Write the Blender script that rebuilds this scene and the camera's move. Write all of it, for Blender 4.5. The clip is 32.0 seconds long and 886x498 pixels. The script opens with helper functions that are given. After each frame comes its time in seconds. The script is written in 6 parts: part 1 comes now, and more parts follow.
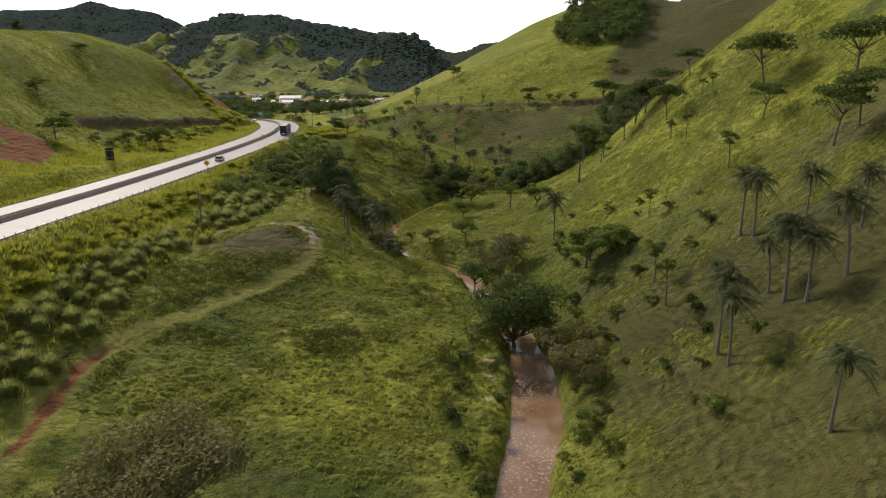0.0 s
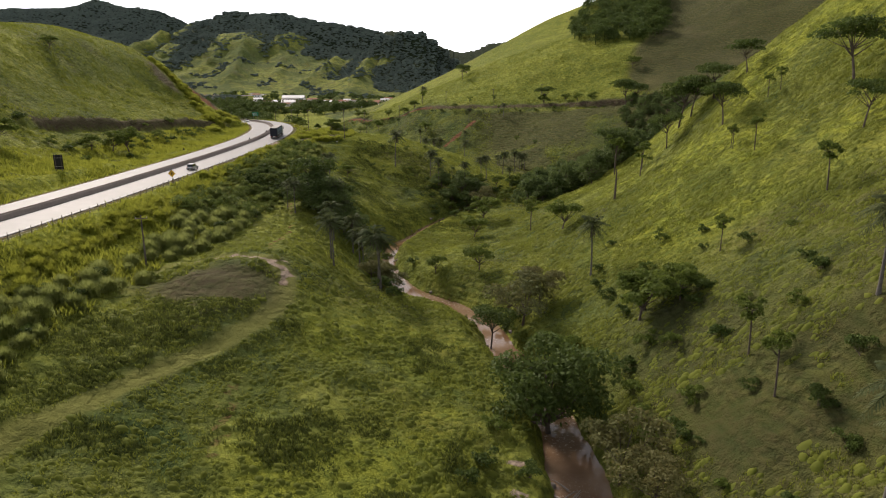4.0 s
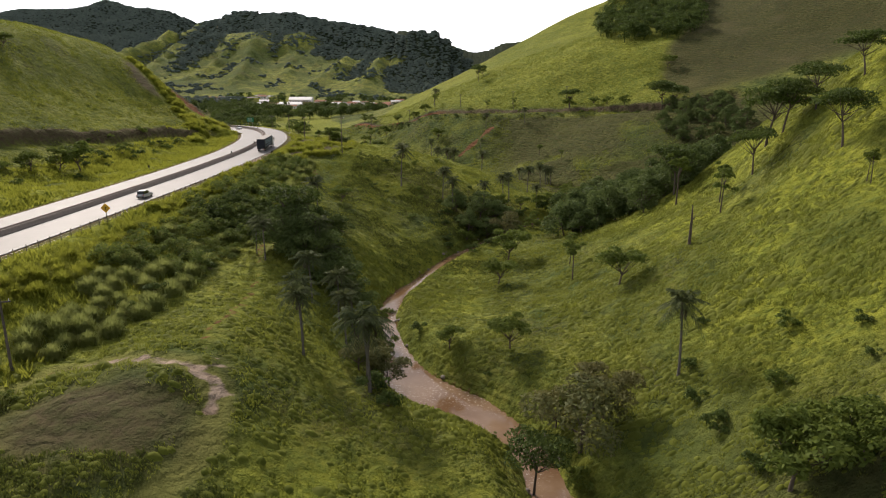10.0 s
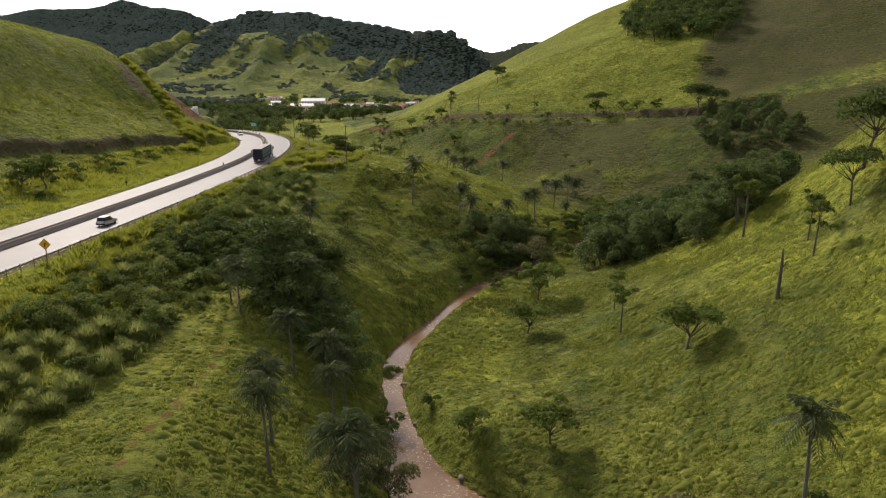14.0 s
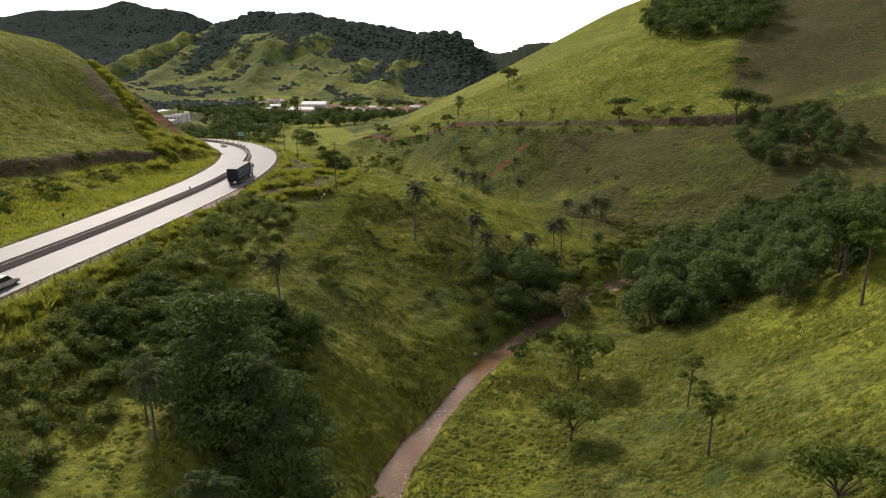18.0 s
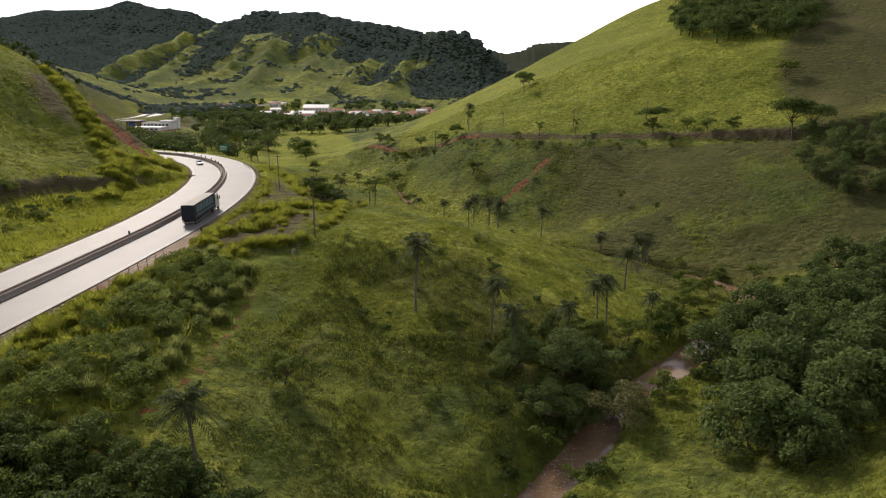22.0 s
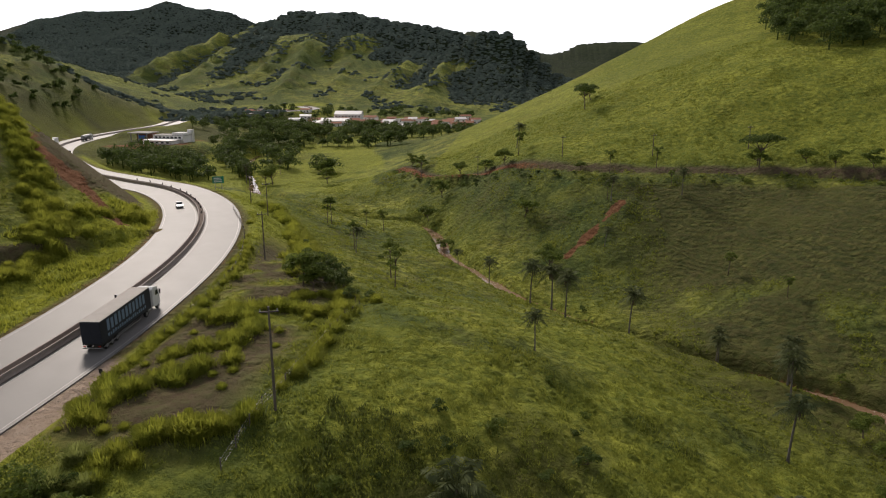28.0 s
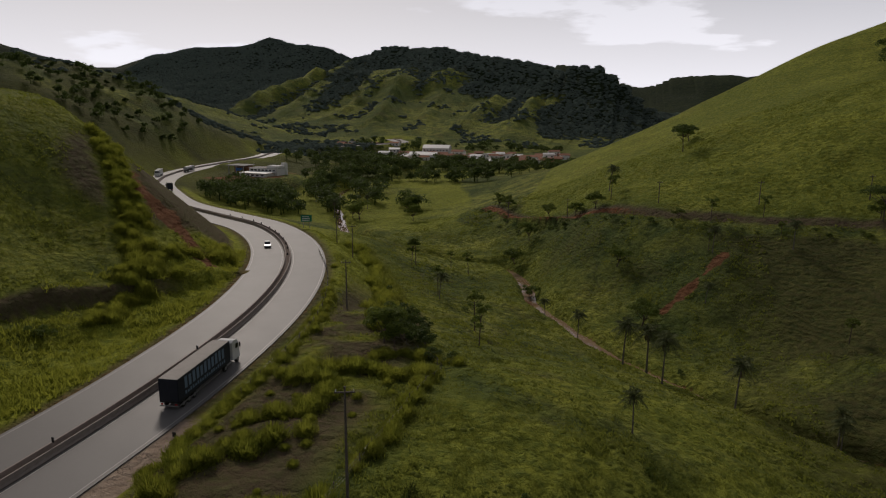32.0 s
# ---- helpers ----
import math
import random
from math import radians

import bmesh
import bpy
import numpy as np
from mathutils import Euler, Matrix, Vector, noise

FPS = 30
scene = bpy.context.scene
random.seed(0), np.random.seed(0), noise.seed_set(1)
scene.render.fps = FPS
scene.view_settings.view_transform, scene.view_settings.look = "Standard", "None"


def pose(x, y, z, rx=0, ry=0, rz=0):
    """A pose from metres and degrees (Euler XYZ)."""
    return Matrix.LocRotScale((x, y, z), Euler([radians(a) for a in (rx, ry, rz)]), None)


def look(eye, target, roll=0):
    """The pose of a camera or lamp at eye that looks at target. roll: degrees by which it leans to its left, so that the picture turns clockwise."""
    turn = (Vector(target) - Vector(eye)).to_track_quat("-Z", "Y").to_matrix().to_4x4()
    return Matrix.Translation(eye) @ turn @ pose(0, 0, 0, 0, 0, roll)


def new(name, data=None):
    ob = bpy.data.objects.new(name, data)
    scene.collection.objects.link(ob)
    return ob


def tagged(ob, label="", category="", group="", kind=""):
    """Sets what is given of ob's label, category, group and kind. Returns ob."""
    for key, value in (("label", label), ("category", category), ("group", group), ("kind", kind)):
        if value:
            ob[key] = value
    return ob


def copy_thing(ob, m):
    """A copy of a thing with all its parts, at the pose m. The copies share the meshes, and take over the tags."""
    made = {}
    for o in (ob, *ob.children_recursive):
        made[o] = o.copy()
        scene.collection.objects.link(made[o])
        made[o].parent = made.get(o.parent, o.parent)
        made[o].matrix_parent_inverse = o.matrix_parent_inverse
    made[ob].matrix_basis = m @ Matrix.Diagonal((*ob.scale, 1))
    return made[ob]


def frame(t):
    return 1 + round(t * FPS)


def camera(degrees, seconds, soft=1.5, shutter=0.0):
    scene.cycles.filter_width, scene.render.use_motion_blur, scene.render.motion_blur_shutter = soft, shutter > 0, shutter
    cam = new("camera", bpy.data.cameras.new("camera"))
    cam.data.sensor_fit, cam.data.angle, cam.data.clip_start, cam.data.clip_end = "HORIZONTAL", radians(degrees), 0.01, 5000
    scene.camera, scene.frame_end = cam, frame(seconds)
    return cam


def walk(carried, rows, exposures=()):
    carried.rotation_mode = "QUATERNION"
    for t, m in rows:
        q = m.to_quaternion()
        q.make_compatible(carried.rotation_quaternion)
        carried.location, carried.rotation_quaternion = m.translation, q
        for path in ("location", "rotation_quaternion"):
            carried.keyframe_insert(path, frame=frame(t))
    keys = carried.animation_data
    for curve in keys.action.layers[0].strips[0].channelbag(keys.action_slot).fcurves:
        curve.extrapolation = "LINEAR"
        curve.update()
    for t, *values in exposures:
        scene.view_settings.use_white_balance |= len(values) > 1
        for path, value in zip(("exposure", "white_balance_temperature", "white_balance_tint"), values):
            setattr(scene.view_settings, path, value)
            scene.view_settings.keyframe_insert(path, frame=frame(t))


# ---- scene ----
# The flight: seconds, place of the eye in metres, yaw, pitch and roll in degrees
cam = camera(66.87, 32.0, 1.15)
ROWS = [
    (0, 2.34, -0.76, 44.57, 0.97, -14.71, -0.10),
    (1, 1.97, 6.60, 44.37, 1.05, -14.73, -0.11),
    (2, 1.69, 13.83, 44.08, 1.22, -14.72, -0.07),
    (3, 1.39, 21.16, 43.61, 1.33, -14.69, 0.05),
    (3.5, 1.41, 25.03, 43.35, 1.43, -14.67, 0.09),
    (5.5, 1.01, 39.40, 43.13, 1.81, -14.63, 0.03),
    (6, 0.85, 42.66, 43.13, 1.89, -14.61, -0.01),
    (7, 0.56, 48.86, 43.18, 2.06, -14.60, 0.00),
    (8, 0.22, 54.96, 43.32, 2.22, -14.62, 0.06),
    (9, -0.08, 60.90, 43.52, 2.42, -14.64, 0.04),
    (10, -0.32, 66.94, 43.80, 2.65, -14.66, -0.03),
    (11, -0.66, 72.70, 44.07, 2.85, -14.68, -0.05),
    (12, -1.02, 78.89, 44.16, 3.12, -14.68, 0.02),
    (13, -1.43, 85.09, 44.27, 3.61, -14.65, 0.00),
    (14, -2.01, 91.29, 44.48, 3.94, -14.64, 0.03),
    (14.5, -2.31, 94.70, 44.56, 4.05, -14.64, 0.02),
    (16.5, -3.71, 109.84, 45.15, 4.24, -14.61, 0.01),
    (17, -4.13, 114.05, 45.38, 4.30, -14.60, -0.02),
    (18, -4.91, 122.79, 45.76, 4.40, -14.58, -0.08),
    (19, -5.73, 131.65, 46.18, 4.53, -14.54, -0.08),
    (20, -6.54, 140.84, 46.81, 4.67, -14.59, -0.12),
    (21, -7.38, 149.95, 47.44, 4.84, -14.58, -0.10),
    (22, -8.18, 158.97, 48.07, 5.02, -14.59, -0.08),
    (23, -9.09, 168.04, 48.65, 5.14, -14.59, -0.10),
    (24, -10.09, 177.30, 49.25, 5.30, -14.60, -0.09),
    (25, -11.08, 186.57, 50.22, 5.71, -14.62, -0.12),
    (25.5, -11.55, 191.16, 50.59, 6.00, -14.60, -0.13),
    (27.5, -14.62, 209.50, 52.43, 7.56, -14.62, -0.03),
    (28, -15.19, 213.12, 52.93, 8.24, -14.62, 0.00),
    (28.5, -15.70, 215.58, 53.49, 9.06, -14.64, 0.03),
    (29, -16.13, 217.32, 54.05, 9.98, -14.67, 0.09),
    (29.5, -16.49, 218.39, 54.59, 10.84, -14.71, 0.17),
    (30, -16.72, 218.93, 55.09, 11.82, -14.73, 0.24),
    (30.5, -16.99, 219.12, 55.32, 12.95, -14.59, 0.27),
    (31, -17.17, 219.33, 55.64, 14.07, -13.90, 0.33),
    (31.5, -17.19, 219.43, 55.81, 14.92, -12.98, 0.32),
    (32, -17.25, 219.64, 55.80, 15.51, -12.05, 0.30),
]
walk(cam, [(t, pose(x, y, z, 0, 0, yaw) @ pose(0, 0, 0, 90 + pitch) @ pose(0, 0, 0, 0, 0, roll)) for t, x, y, z, yaw, pitch, roll in ROWS],
     [(t, e, 6350, 15) for t, e in ((0, -0.62), (20, -0.64), (24, -0.70), (27.5, -0.90), (29, -1.10), (30, -1.28), (31, -1.66), (32, -2.12))])

# ---- world, sun and exposure ----
SUN_FROM = Vector((-0.43, 0.68, 0.58)).normalized()   # towards the sun: ahead and to the left, high
HAZE, CLOUD = 45.0, 10.0
world = bpy.data.worlds.new("sky")
scene.world = world
world.use_nodes = True
wt = world.node_tree
wt.nodes.clear()
sky = wt.nodes.new("ShaderNodeTexSky")
sky.sky_type = 'NISHITA'
sky.sun_disc = False
sky.sun_elevation = math.asin(SUN_FROM.z)
sky.sun_rotation = math.atan2(SUN_FROM.x, SUN_FROM.y)
sky.air_density, sky.dust_density, sky.ozone_density = 1.0, 4.0, 1.0
tc = wt.nodes.new("ShaderNodeTexCoord")
mp = wt.nodes.new("ShaderNodeMapping")
mp.inputs["Scale"].default_value = (1.0, 1.0, 4.5)
cl = wt.nodes.new("ShaderNodeTexNoise")
cl.inputs["Scale"].default_value, cl.inputs["Detail"].default_value, cl.inputs["Roughness"].default_value = 3.2, 8.0, 0.58
cr = wt.nodes.new("ShaderNodeValToRGB")
cr.color_ramp.elements[0].position, cr.color_ramp.elements[1].position = 0.40, 0.60
xyz = wt.nodes.new("ShaderNodeSeparateXYZ")
low = wt.nodes.new("ShaderNodeMapRange")                   # haze thickens towards the horizon all round
low.inputs["From Min"].default_value, low.inputs["From Max"].default_value = 0.02, 0.48
low.inputs["To Min"].default_value, low.inputs["To Max"].default_value = 0.92, 0.0
most = wt.nodes.new("ShaderNodeMath")
most.operation = 'MAXIMUM'
white = wt.nodes.new("ShaderNodeMixRGB")                    # thin cloud overhead, brighter haze low down
white.inputs["Color1"].default_value = (CLOUD, CLOUD * 1.01, CLOUD * 1.03, 1)
white.inputs["Color2"].default_value = (HAZE, HAZE * 1.0, HAZE * 1.02, 1)
wt.links.new(low.outputs["Result"], white.inputs["Fac"])
mixs = wt.nodes.new("ShaderNodeMixRGB")
bg = wt.nodes.new("ShaderNodeBackground")
bg.inputs["Strength"].default_value = 0.10
wo = wt.nodes.new("ShaderNodeOutputWorld")
wt.links.new(tc.outputs["Generated"], mp.inputs["Vector"])
wt.links.new(mp.outputs["Vector"], cl.inputs["Vector"])
wt.links.new(cl.outputs["Fac"], cr.inputs["Fac"])
wt.links.new(tc.outputs["Generated"], xyz.inputs[0])
wt.links.new(xyz.outputs["Z"], low.inputs["Value"])
wt.links.new(cr.outputs["Color"], most.inputs[0])
wt.links.new(low.outputs["Result"], most.inputs[1])
wt.links.new(most.outputs[0], mixs.inputs["Fac"])
wt.links.new(sky.outputs["Color"], mixs.inputs["Color1"])
wt.links.new(white.outputs["Color"], mixs.inputs["Color2"])
wt.links.new(mixs.outputs["Color"], bg.inputs["Color"])
wt.links.new(bg.outputs["Background"], wo.inputs["Surface"])
sun_data = bpy.data.lights.new("sun", 'SUN')
sun_data.energy, sun_data.angle, sun_data.color = 6.3, radians(11.0), (1.0, 0.90, 0.76)
sun_ob = new("sun", sun_data)
sun_ob.matrix_world = look(SUN_FROM * 100, (0, 0, 0))

# ---- the lie of the land ----
rng = np.random.default_rng(7)
TABLE = rng.random((256, 256))


def smooth(a, b, v):
    u = np.clip((v - a) / (b - a), 0, 1)
    return u * u * (3 - 2 * u)


def vnoise(x, y):
    """Value noise, 0 to 1, with cells of one unit."""
    xi, yi = np.floor(x).astype(int), np.floor(y).astype(int)
    u, v = x - xi, y - yi
    u, v = u * u * (3 - 2 * u), v * v * (3 - 2 * v)
    a, b = TABLE[xi % 256, yi % 256], TABLE[(xi + 1) % 256, yi % 256]
    c, d = TABLE[xi % 256, (yi + 1) % 256], TABLE[(xi + 1) % 256, (yi + 1) % 256]
    return (a * (1 - u) + b * u) * (1 - v) + (c * (1 - u) + d * u) * v


def fbm(x, y, octaves=4):
    s, w = 0.0, 0.5
    for o in range(octaves):
        s = s + w * vnoise(x * 2 ** o + 17.3 * o, y * 2 ** o + 9.1 * o)
        w *= 0.5
    return s / (1 - 0.5 ** octaves) - 0.5


def curve_through(points, step):
    """A smooth line through points (rows of x, y, ...), with a row every step metres or so."""
    p = np.array(points, float)
    s = np.r_[0, np.cumsum(np.hypot(*np.diff(p[:, :2], axis=0).T))]
    return hermite(s, p, np.linspace(0, s[-1], int(s[-1] / step) + 1))


def hermite(xk, zk, xq):
    xk, zk, xq = np.asarray(xk, float), np.asarray(zk, float), np.asarray(xq, float)
    m = np.gradient(zk, xk, axis=0)
    i = np.clip(np.searchsorted(xk, xq) - 1, 0, len(xk) - 2)
    h = xk[i + 1] - xk[i]
    t = np.clip((xq - xk[i]) / h, 0, 1)
    if zk.ndim > 1:
        h, t = h[:, None], t[:, None]
    return ((2 * t ** 3 - 3 * t ** 2 + 1) * zk[i] + (t ** 3 - 2 * t ** 2 + t) * h * m[i]
            + (3 * t ** 2 - 2 * t ** 3) * zk[i + 1] + (t ** 3 - t ** 2) * h * m[i + 1])


def nearest(line, x, y):
    """For arrays x and y: the distance to a line (rows of x, y, ...), signed (right of it: plus), and the row it is nearest to."""
    flat = np.stack([x.ravel(), y.ravel()], 1)
    dist, idx = np.empty(len(flat)), np.empty(len(flat), int)
    for k in range(0, len(flat), 4000):
        d2 = ((flat[k:k + 4000, None] - line[None, :, :2]) ** 2).sum(-1)
        idx[k:k + 4000] = d2.argmin(1)
        dist[k:k + 4000] = np.sqrt(d2.min(1))
    tang = np.gradient(line[:, :2], axis=0)
    off = flat - line[idx, :2]
    side = np.sign(tang[idx, 1] * off[:, 0] - tang[idx, 0] * off[:, 1])
    return (dist * side).reshape(x.shape), idx.reshape(x.shape)


# Valley cross profiles: at each y, the heights at these x
PROFILE_X = [-260, -200, -160, -130, -105, -62, -45, -30, -15, 0, 15, 30, 45, 65, 95, 140, 200]
PROFILES = {
    -60: [50.6, 42.7, 37.7, 32.7, 26.8, 20.8, 16.7, 13.7, 11.5, 10.1, 11.8, 19.4, 27.2, 39.2, 58.3, 85.3, 113.4],
    0: [52.7, 44.7, 38.7, 32.8, 25.8, 18.4, 12.5, 8.8, 4.6, 3.2, 4.8, 13.3, 23, 38.1, 60.2, 89.3, 117.4],
    40: [54.7, 46.7, 39.8, 32.8, 24.9, 18.4, 12.1, 6.1, 3.9, 2.4, 4.7, 12.8, 23.5, 37.8, 62.1, 92.3, 119.4],
    70: [57.8, 49.8, 42.9, 33.9, 25.1, 18.4, 12.5, 7.8, 4.7, 2.8, 1.7, 9.7, 21.3, 36.6, 59.1, 91.3, 119.4],
    100: [60.8, 52.9, 47, 36.1, 26.3, 18.4, 13.6, 10.2, 7.1, 4.4, 2.6, 11.6, 22.2, 36, 57.3, 90.5, 119.5],
    130: [65.9, 58, 50.1, 37.2, 26.5, 18.4, 13.6, 16.1, 9, 5.3, 4.7, 12.9, 21.9, 35.8, 58.7, 92.7, 119.7],
    160: [70, 63.1, 53.2, 37.4, 24.7, 18.4, 13.6, 11.7, 4.8, 4.9, 6.9, 14.1, 23.9, 38, 61.9, 94.9, 118.9],
    190: [72.1, 66.2, 56.3, 38.5, 23.9, 18.4, 13.6, 12.4, 3.5, 2.2, 4.9, 13, 22.2, 42.4, 67.9, 100, 122.1],
    220: [72.2, 66.3, 57.4, 32, 20.5, 18.4, 16.4, 12, 4.6, 2.5, 3.8, 8.9, 18, 34.6, 58.4, 90.3, 112.3],
    250: [71.3, 65.4, 56.5, 32, 20.5, 19.3, 18, 13.6, 9.4, 5.3, 1.9, 3.1, 7.2, 15.8, 31.6, 52.5, 78.5],
    275: [70.4, 64.5, 55.7, 32, 20.5, 19.4, 20.1, 18.5, 14, 9.5, 4.3, 1.7, 3.9, 10.8, 22.8, 38.8, 62.8],
    300: [69.5, 63.7, 56.9, 32, 20.5, 18.7, 18.1, 17.9, 15, 10.6, 5.2, 2.5, 1.8, 7.9, 18, 30, 53],
    325: [68.6, 63.8, 58.2, 32, 20.5, 18.6, 15.8, 13.4, 10.9, 7.9, 4.2, 2.5, 2.8, 7.1, 16.3, 28.4, 51.4],
    350: [67.6, 61.9, 56.5, 37.1, 21.1, 13.5, 9.3, 6.3, 4.1, 2.1, 2.3, 5.5, 9.9, 15.5, 22.9, 33.8, 54.7],
    375: [64.5, 59.6, 51.9, 32.3, 19, 8.1, 4.2, 2.2, 1.2, 2.1, 4.2, 9.4, 15.8, 22.1, 28.1, 38.4, 56.1],
    400: [60.3, 51.3, 39.5, 22.5, 16.3, 4.9, 2.5, 3.3, 7.5, 12.2, 15, 17.6, 20.5, 26.2, 32.6, 44, 60.8],
    435: [48, 33.1, 20.1, 14.1, 10.9, 2.7, 6.1, 16.2, 22.4, 26.3, 27.8, 29.9, 32, 37.3, 42.7, 53, 69.5],
    460: [32.8, 16.8, 11.8, 7.8, 4.7, 4.6, 11.2, 21.7, 28.4, 31.9, 35, 39.1, 44.3, 50.4, 55.1, 62.2, 79.4],
    500: [16.7, 6.7, 3.7, 3.6, 3.6, 14.5, 19.9, 27, 33.3, 38.9, 44.4, 49.9, 55.4, 60.9, 66.1, 73.9, 94.5],
    550: [10.6, 3.6, 2.5, 2.5, 4.5, 17.4, 23.6, 30.7, 36.9, 44.1, 50.4, 56.8, 63.2, 70, 77.4, 88.4, 106.8],
    610: [10.5, 3.5, 3.5, 5.5, 8.4, 20.4, 27.4, 34.5, 41.6, 48.6, 56.8, 65, 73.3, 84.7, 96.9, 111.9, 126.2],
    690: [10.5, 3.5, 4.4, 5.4, 9.4, 20.4, 28.3, 37.3, 45.3, 53.3, 62.4, 72.4, 82.5, 94.6, 108.6, 122.7, 135.7],
}
RIVER = curve_through([(11, -60, 3.4), (9, 20, 3.4), (9.5, 62, 3.2), (13, 78, 3.9), (14.5, 95, 3.5), (12.5, 115, 2.6), (9, 128, 2.4), (5.5, 141, 2.8), (-2, 149, 5.0),
                       (-8.5, 156, 4.2), (-13, 170, 1.8), (-16, 184, 1.7), (-15.8, 193, 1.9), (-10.8, 209, 1.6), (-5, 225, 2.3), (3.5, 239, 2.8), (9, 251, 2.6), (19, 263, 3.4), (31, 279, 3.3),
                       (43.5, 295, 3.4), (46, 309, 3.0), (36, 322, 2.4), (25, 329, 2.3), (10, 339, 2.2), (-5, 354, 2.1), (-19, 369, 2.1), (-32, 389, 2.2), (-41, 403, 2.3), (-47, 425, 2.4), (-58, 444, 2.0),
                       (-76, 445, 1.5), (-112, 462, 2.4), (-165, 545, 3.0), (-188, 590, 3.2), (-197, 640, 3.6), (-178, 690, 3.6), (-190, 800, 4.0)], 1.5)
RIVER[:, 2] *= 0.86 - 0.16 * smooth(312, 330, RIVER[:, 1]) * (1 - smooth(440, 462, RIVER[:, 1]))
ROAD = curve_through([(-66.9, -120, 25.0), (-71.6, 0, 22.4), (-75.4, 100, 20.2), (-75.2, 150, 19.3), (-75.3, 200, 18.8), (-75.3, 255, 18.8), (-76.4, 292, 19.2), (-81.6, 325, 19.6), (-92.2, 355, 19.5),
                      (-107.4, 381, 18.9), (-129.3, 406, 18.0), (-159.1, 428, 16.7), (-194.4, 453, 15.6), (-228.6, 487, 14.6), (-263.9, 528, 13.6), (-287, 566, 13.2), (-303, 610, 13.0), (-312, 660, 12.8), (-318, 720, 12.5),
                      (-335, 790, 13), (-325, 850, 14), (-290, 890, 15), (-270, 940, 15), (-300, 1010, 15)], 2.0)
TERRACE = curve_through([(115, 386, 27.5), (88, 395, 27), (66, 405, 26.5), (46, 416, 26), (20, 420, 25), (-8, 430, 24), (-24, 444, 22.5), (-45, 464, 20), (-65, 486, 15), (-80, 512, 10)], 2.0)
# Dirt tracks and paths: the farm track round the bare ground, the path to the spur, the wheel ruts, the foot of the road bank
TRACK = curve_through([(-38, 40), (-40.3, 61.5), (-41.4, 72.6), (-40.9, 77.6), (-38.5, 87), (-32, 100), (-27.5, 107), (-24.8, 113.5), (-24, 120), (-25, 125.5), (-28, 128), (-32.7, 128.5), (-38, 130), (-43, 129.5), (-46, 125)], 1.5)
PATH = curve_through([(-26, 130), (-28.8, 133), (-31, 140), (-31.2, 145), (-32.5, 154.5), (-34.3, 166), (-36.4, 174), (-39.5, 186), (-41.5, 197), (-44, 212), (-42, 219), (-41.7, 231), (-44, 250)], 1.5)
RUTS = curve_through([(-22, 85.5), (-23.4, 92), (-24.6, 99)], 1.5)


LEDGE = curve_through([(-122, 225), (-118, 250), (-113.6, 272), (-112, 293), (-108.5, 309), (-104.5, 318), (-101, 332)], 2.0)
SCAR = curve_through([(8, 407), (3, 401), (-2, 395), (-7, 389)], 1.5)
STAIR = curve_through([(-152, 365), (-144.5, 361), (-134.6, 352.5), (-125.2, 344.2), (-109.5, 329.3)], 2.0)
REDCUT = curve_through([(-133, 356), (-127, 352.5), (-121.5, 351), (-114.4, 348.7), (-106.6, 343.8), (-101, 341)], 2.0)
GULLET = curve_through([(-104, 160), (-112, 178), (-118, 172)], 2.0)


def ridge(x, y, line, width, power=1.15):
    """A mountain under a crest line of (x, y, height) rows."""
    line = curve_through(line, 20.0)
    d, k = np.full(x.shape, 1e9), np.zeros(x.shape, int)
    for n, p in enumerate(line):
        e = np.hypot(x - p[0], y - p[1])
        near = e < d
        d, k = np.where(near, e, d), np.where(near, n, k)
    return np.maximum(line[k, 2] - 9, 4) * np.exp(-(d / width) ** power)


# Grassy spurs that run down from the wooded mountain to the village: crest lines of (x, y, height)
SPURS = [[(-640, 1150, 30), (-630, 1230, 58), (-621, 1310, 77), (-590, 1450, 108), (-593, 1530, 124)], [(-458, 1010, 8), (-458, 1050, 14), (-446, 1180, 40), (-441, 1300, 67), (-454, 1400, 84)],
         [(-349, 1040, 12), (-355, 1080, 24), (-388, 1250, 70), (-415, 1380, 88)], [(-252, 1000, 8), (-241, 1130, 30), (-225, 1280, 58)], [(-159, 980, 6), (-166, 1150, 42), (-163, 1260, 64)],
         [(-290, 1080, 24), (-324, 1300, 70), (-333, 1400, 86)], [(-530, 1090, 18), (-540, 1200, 44), (-560, 1350, 84)]]


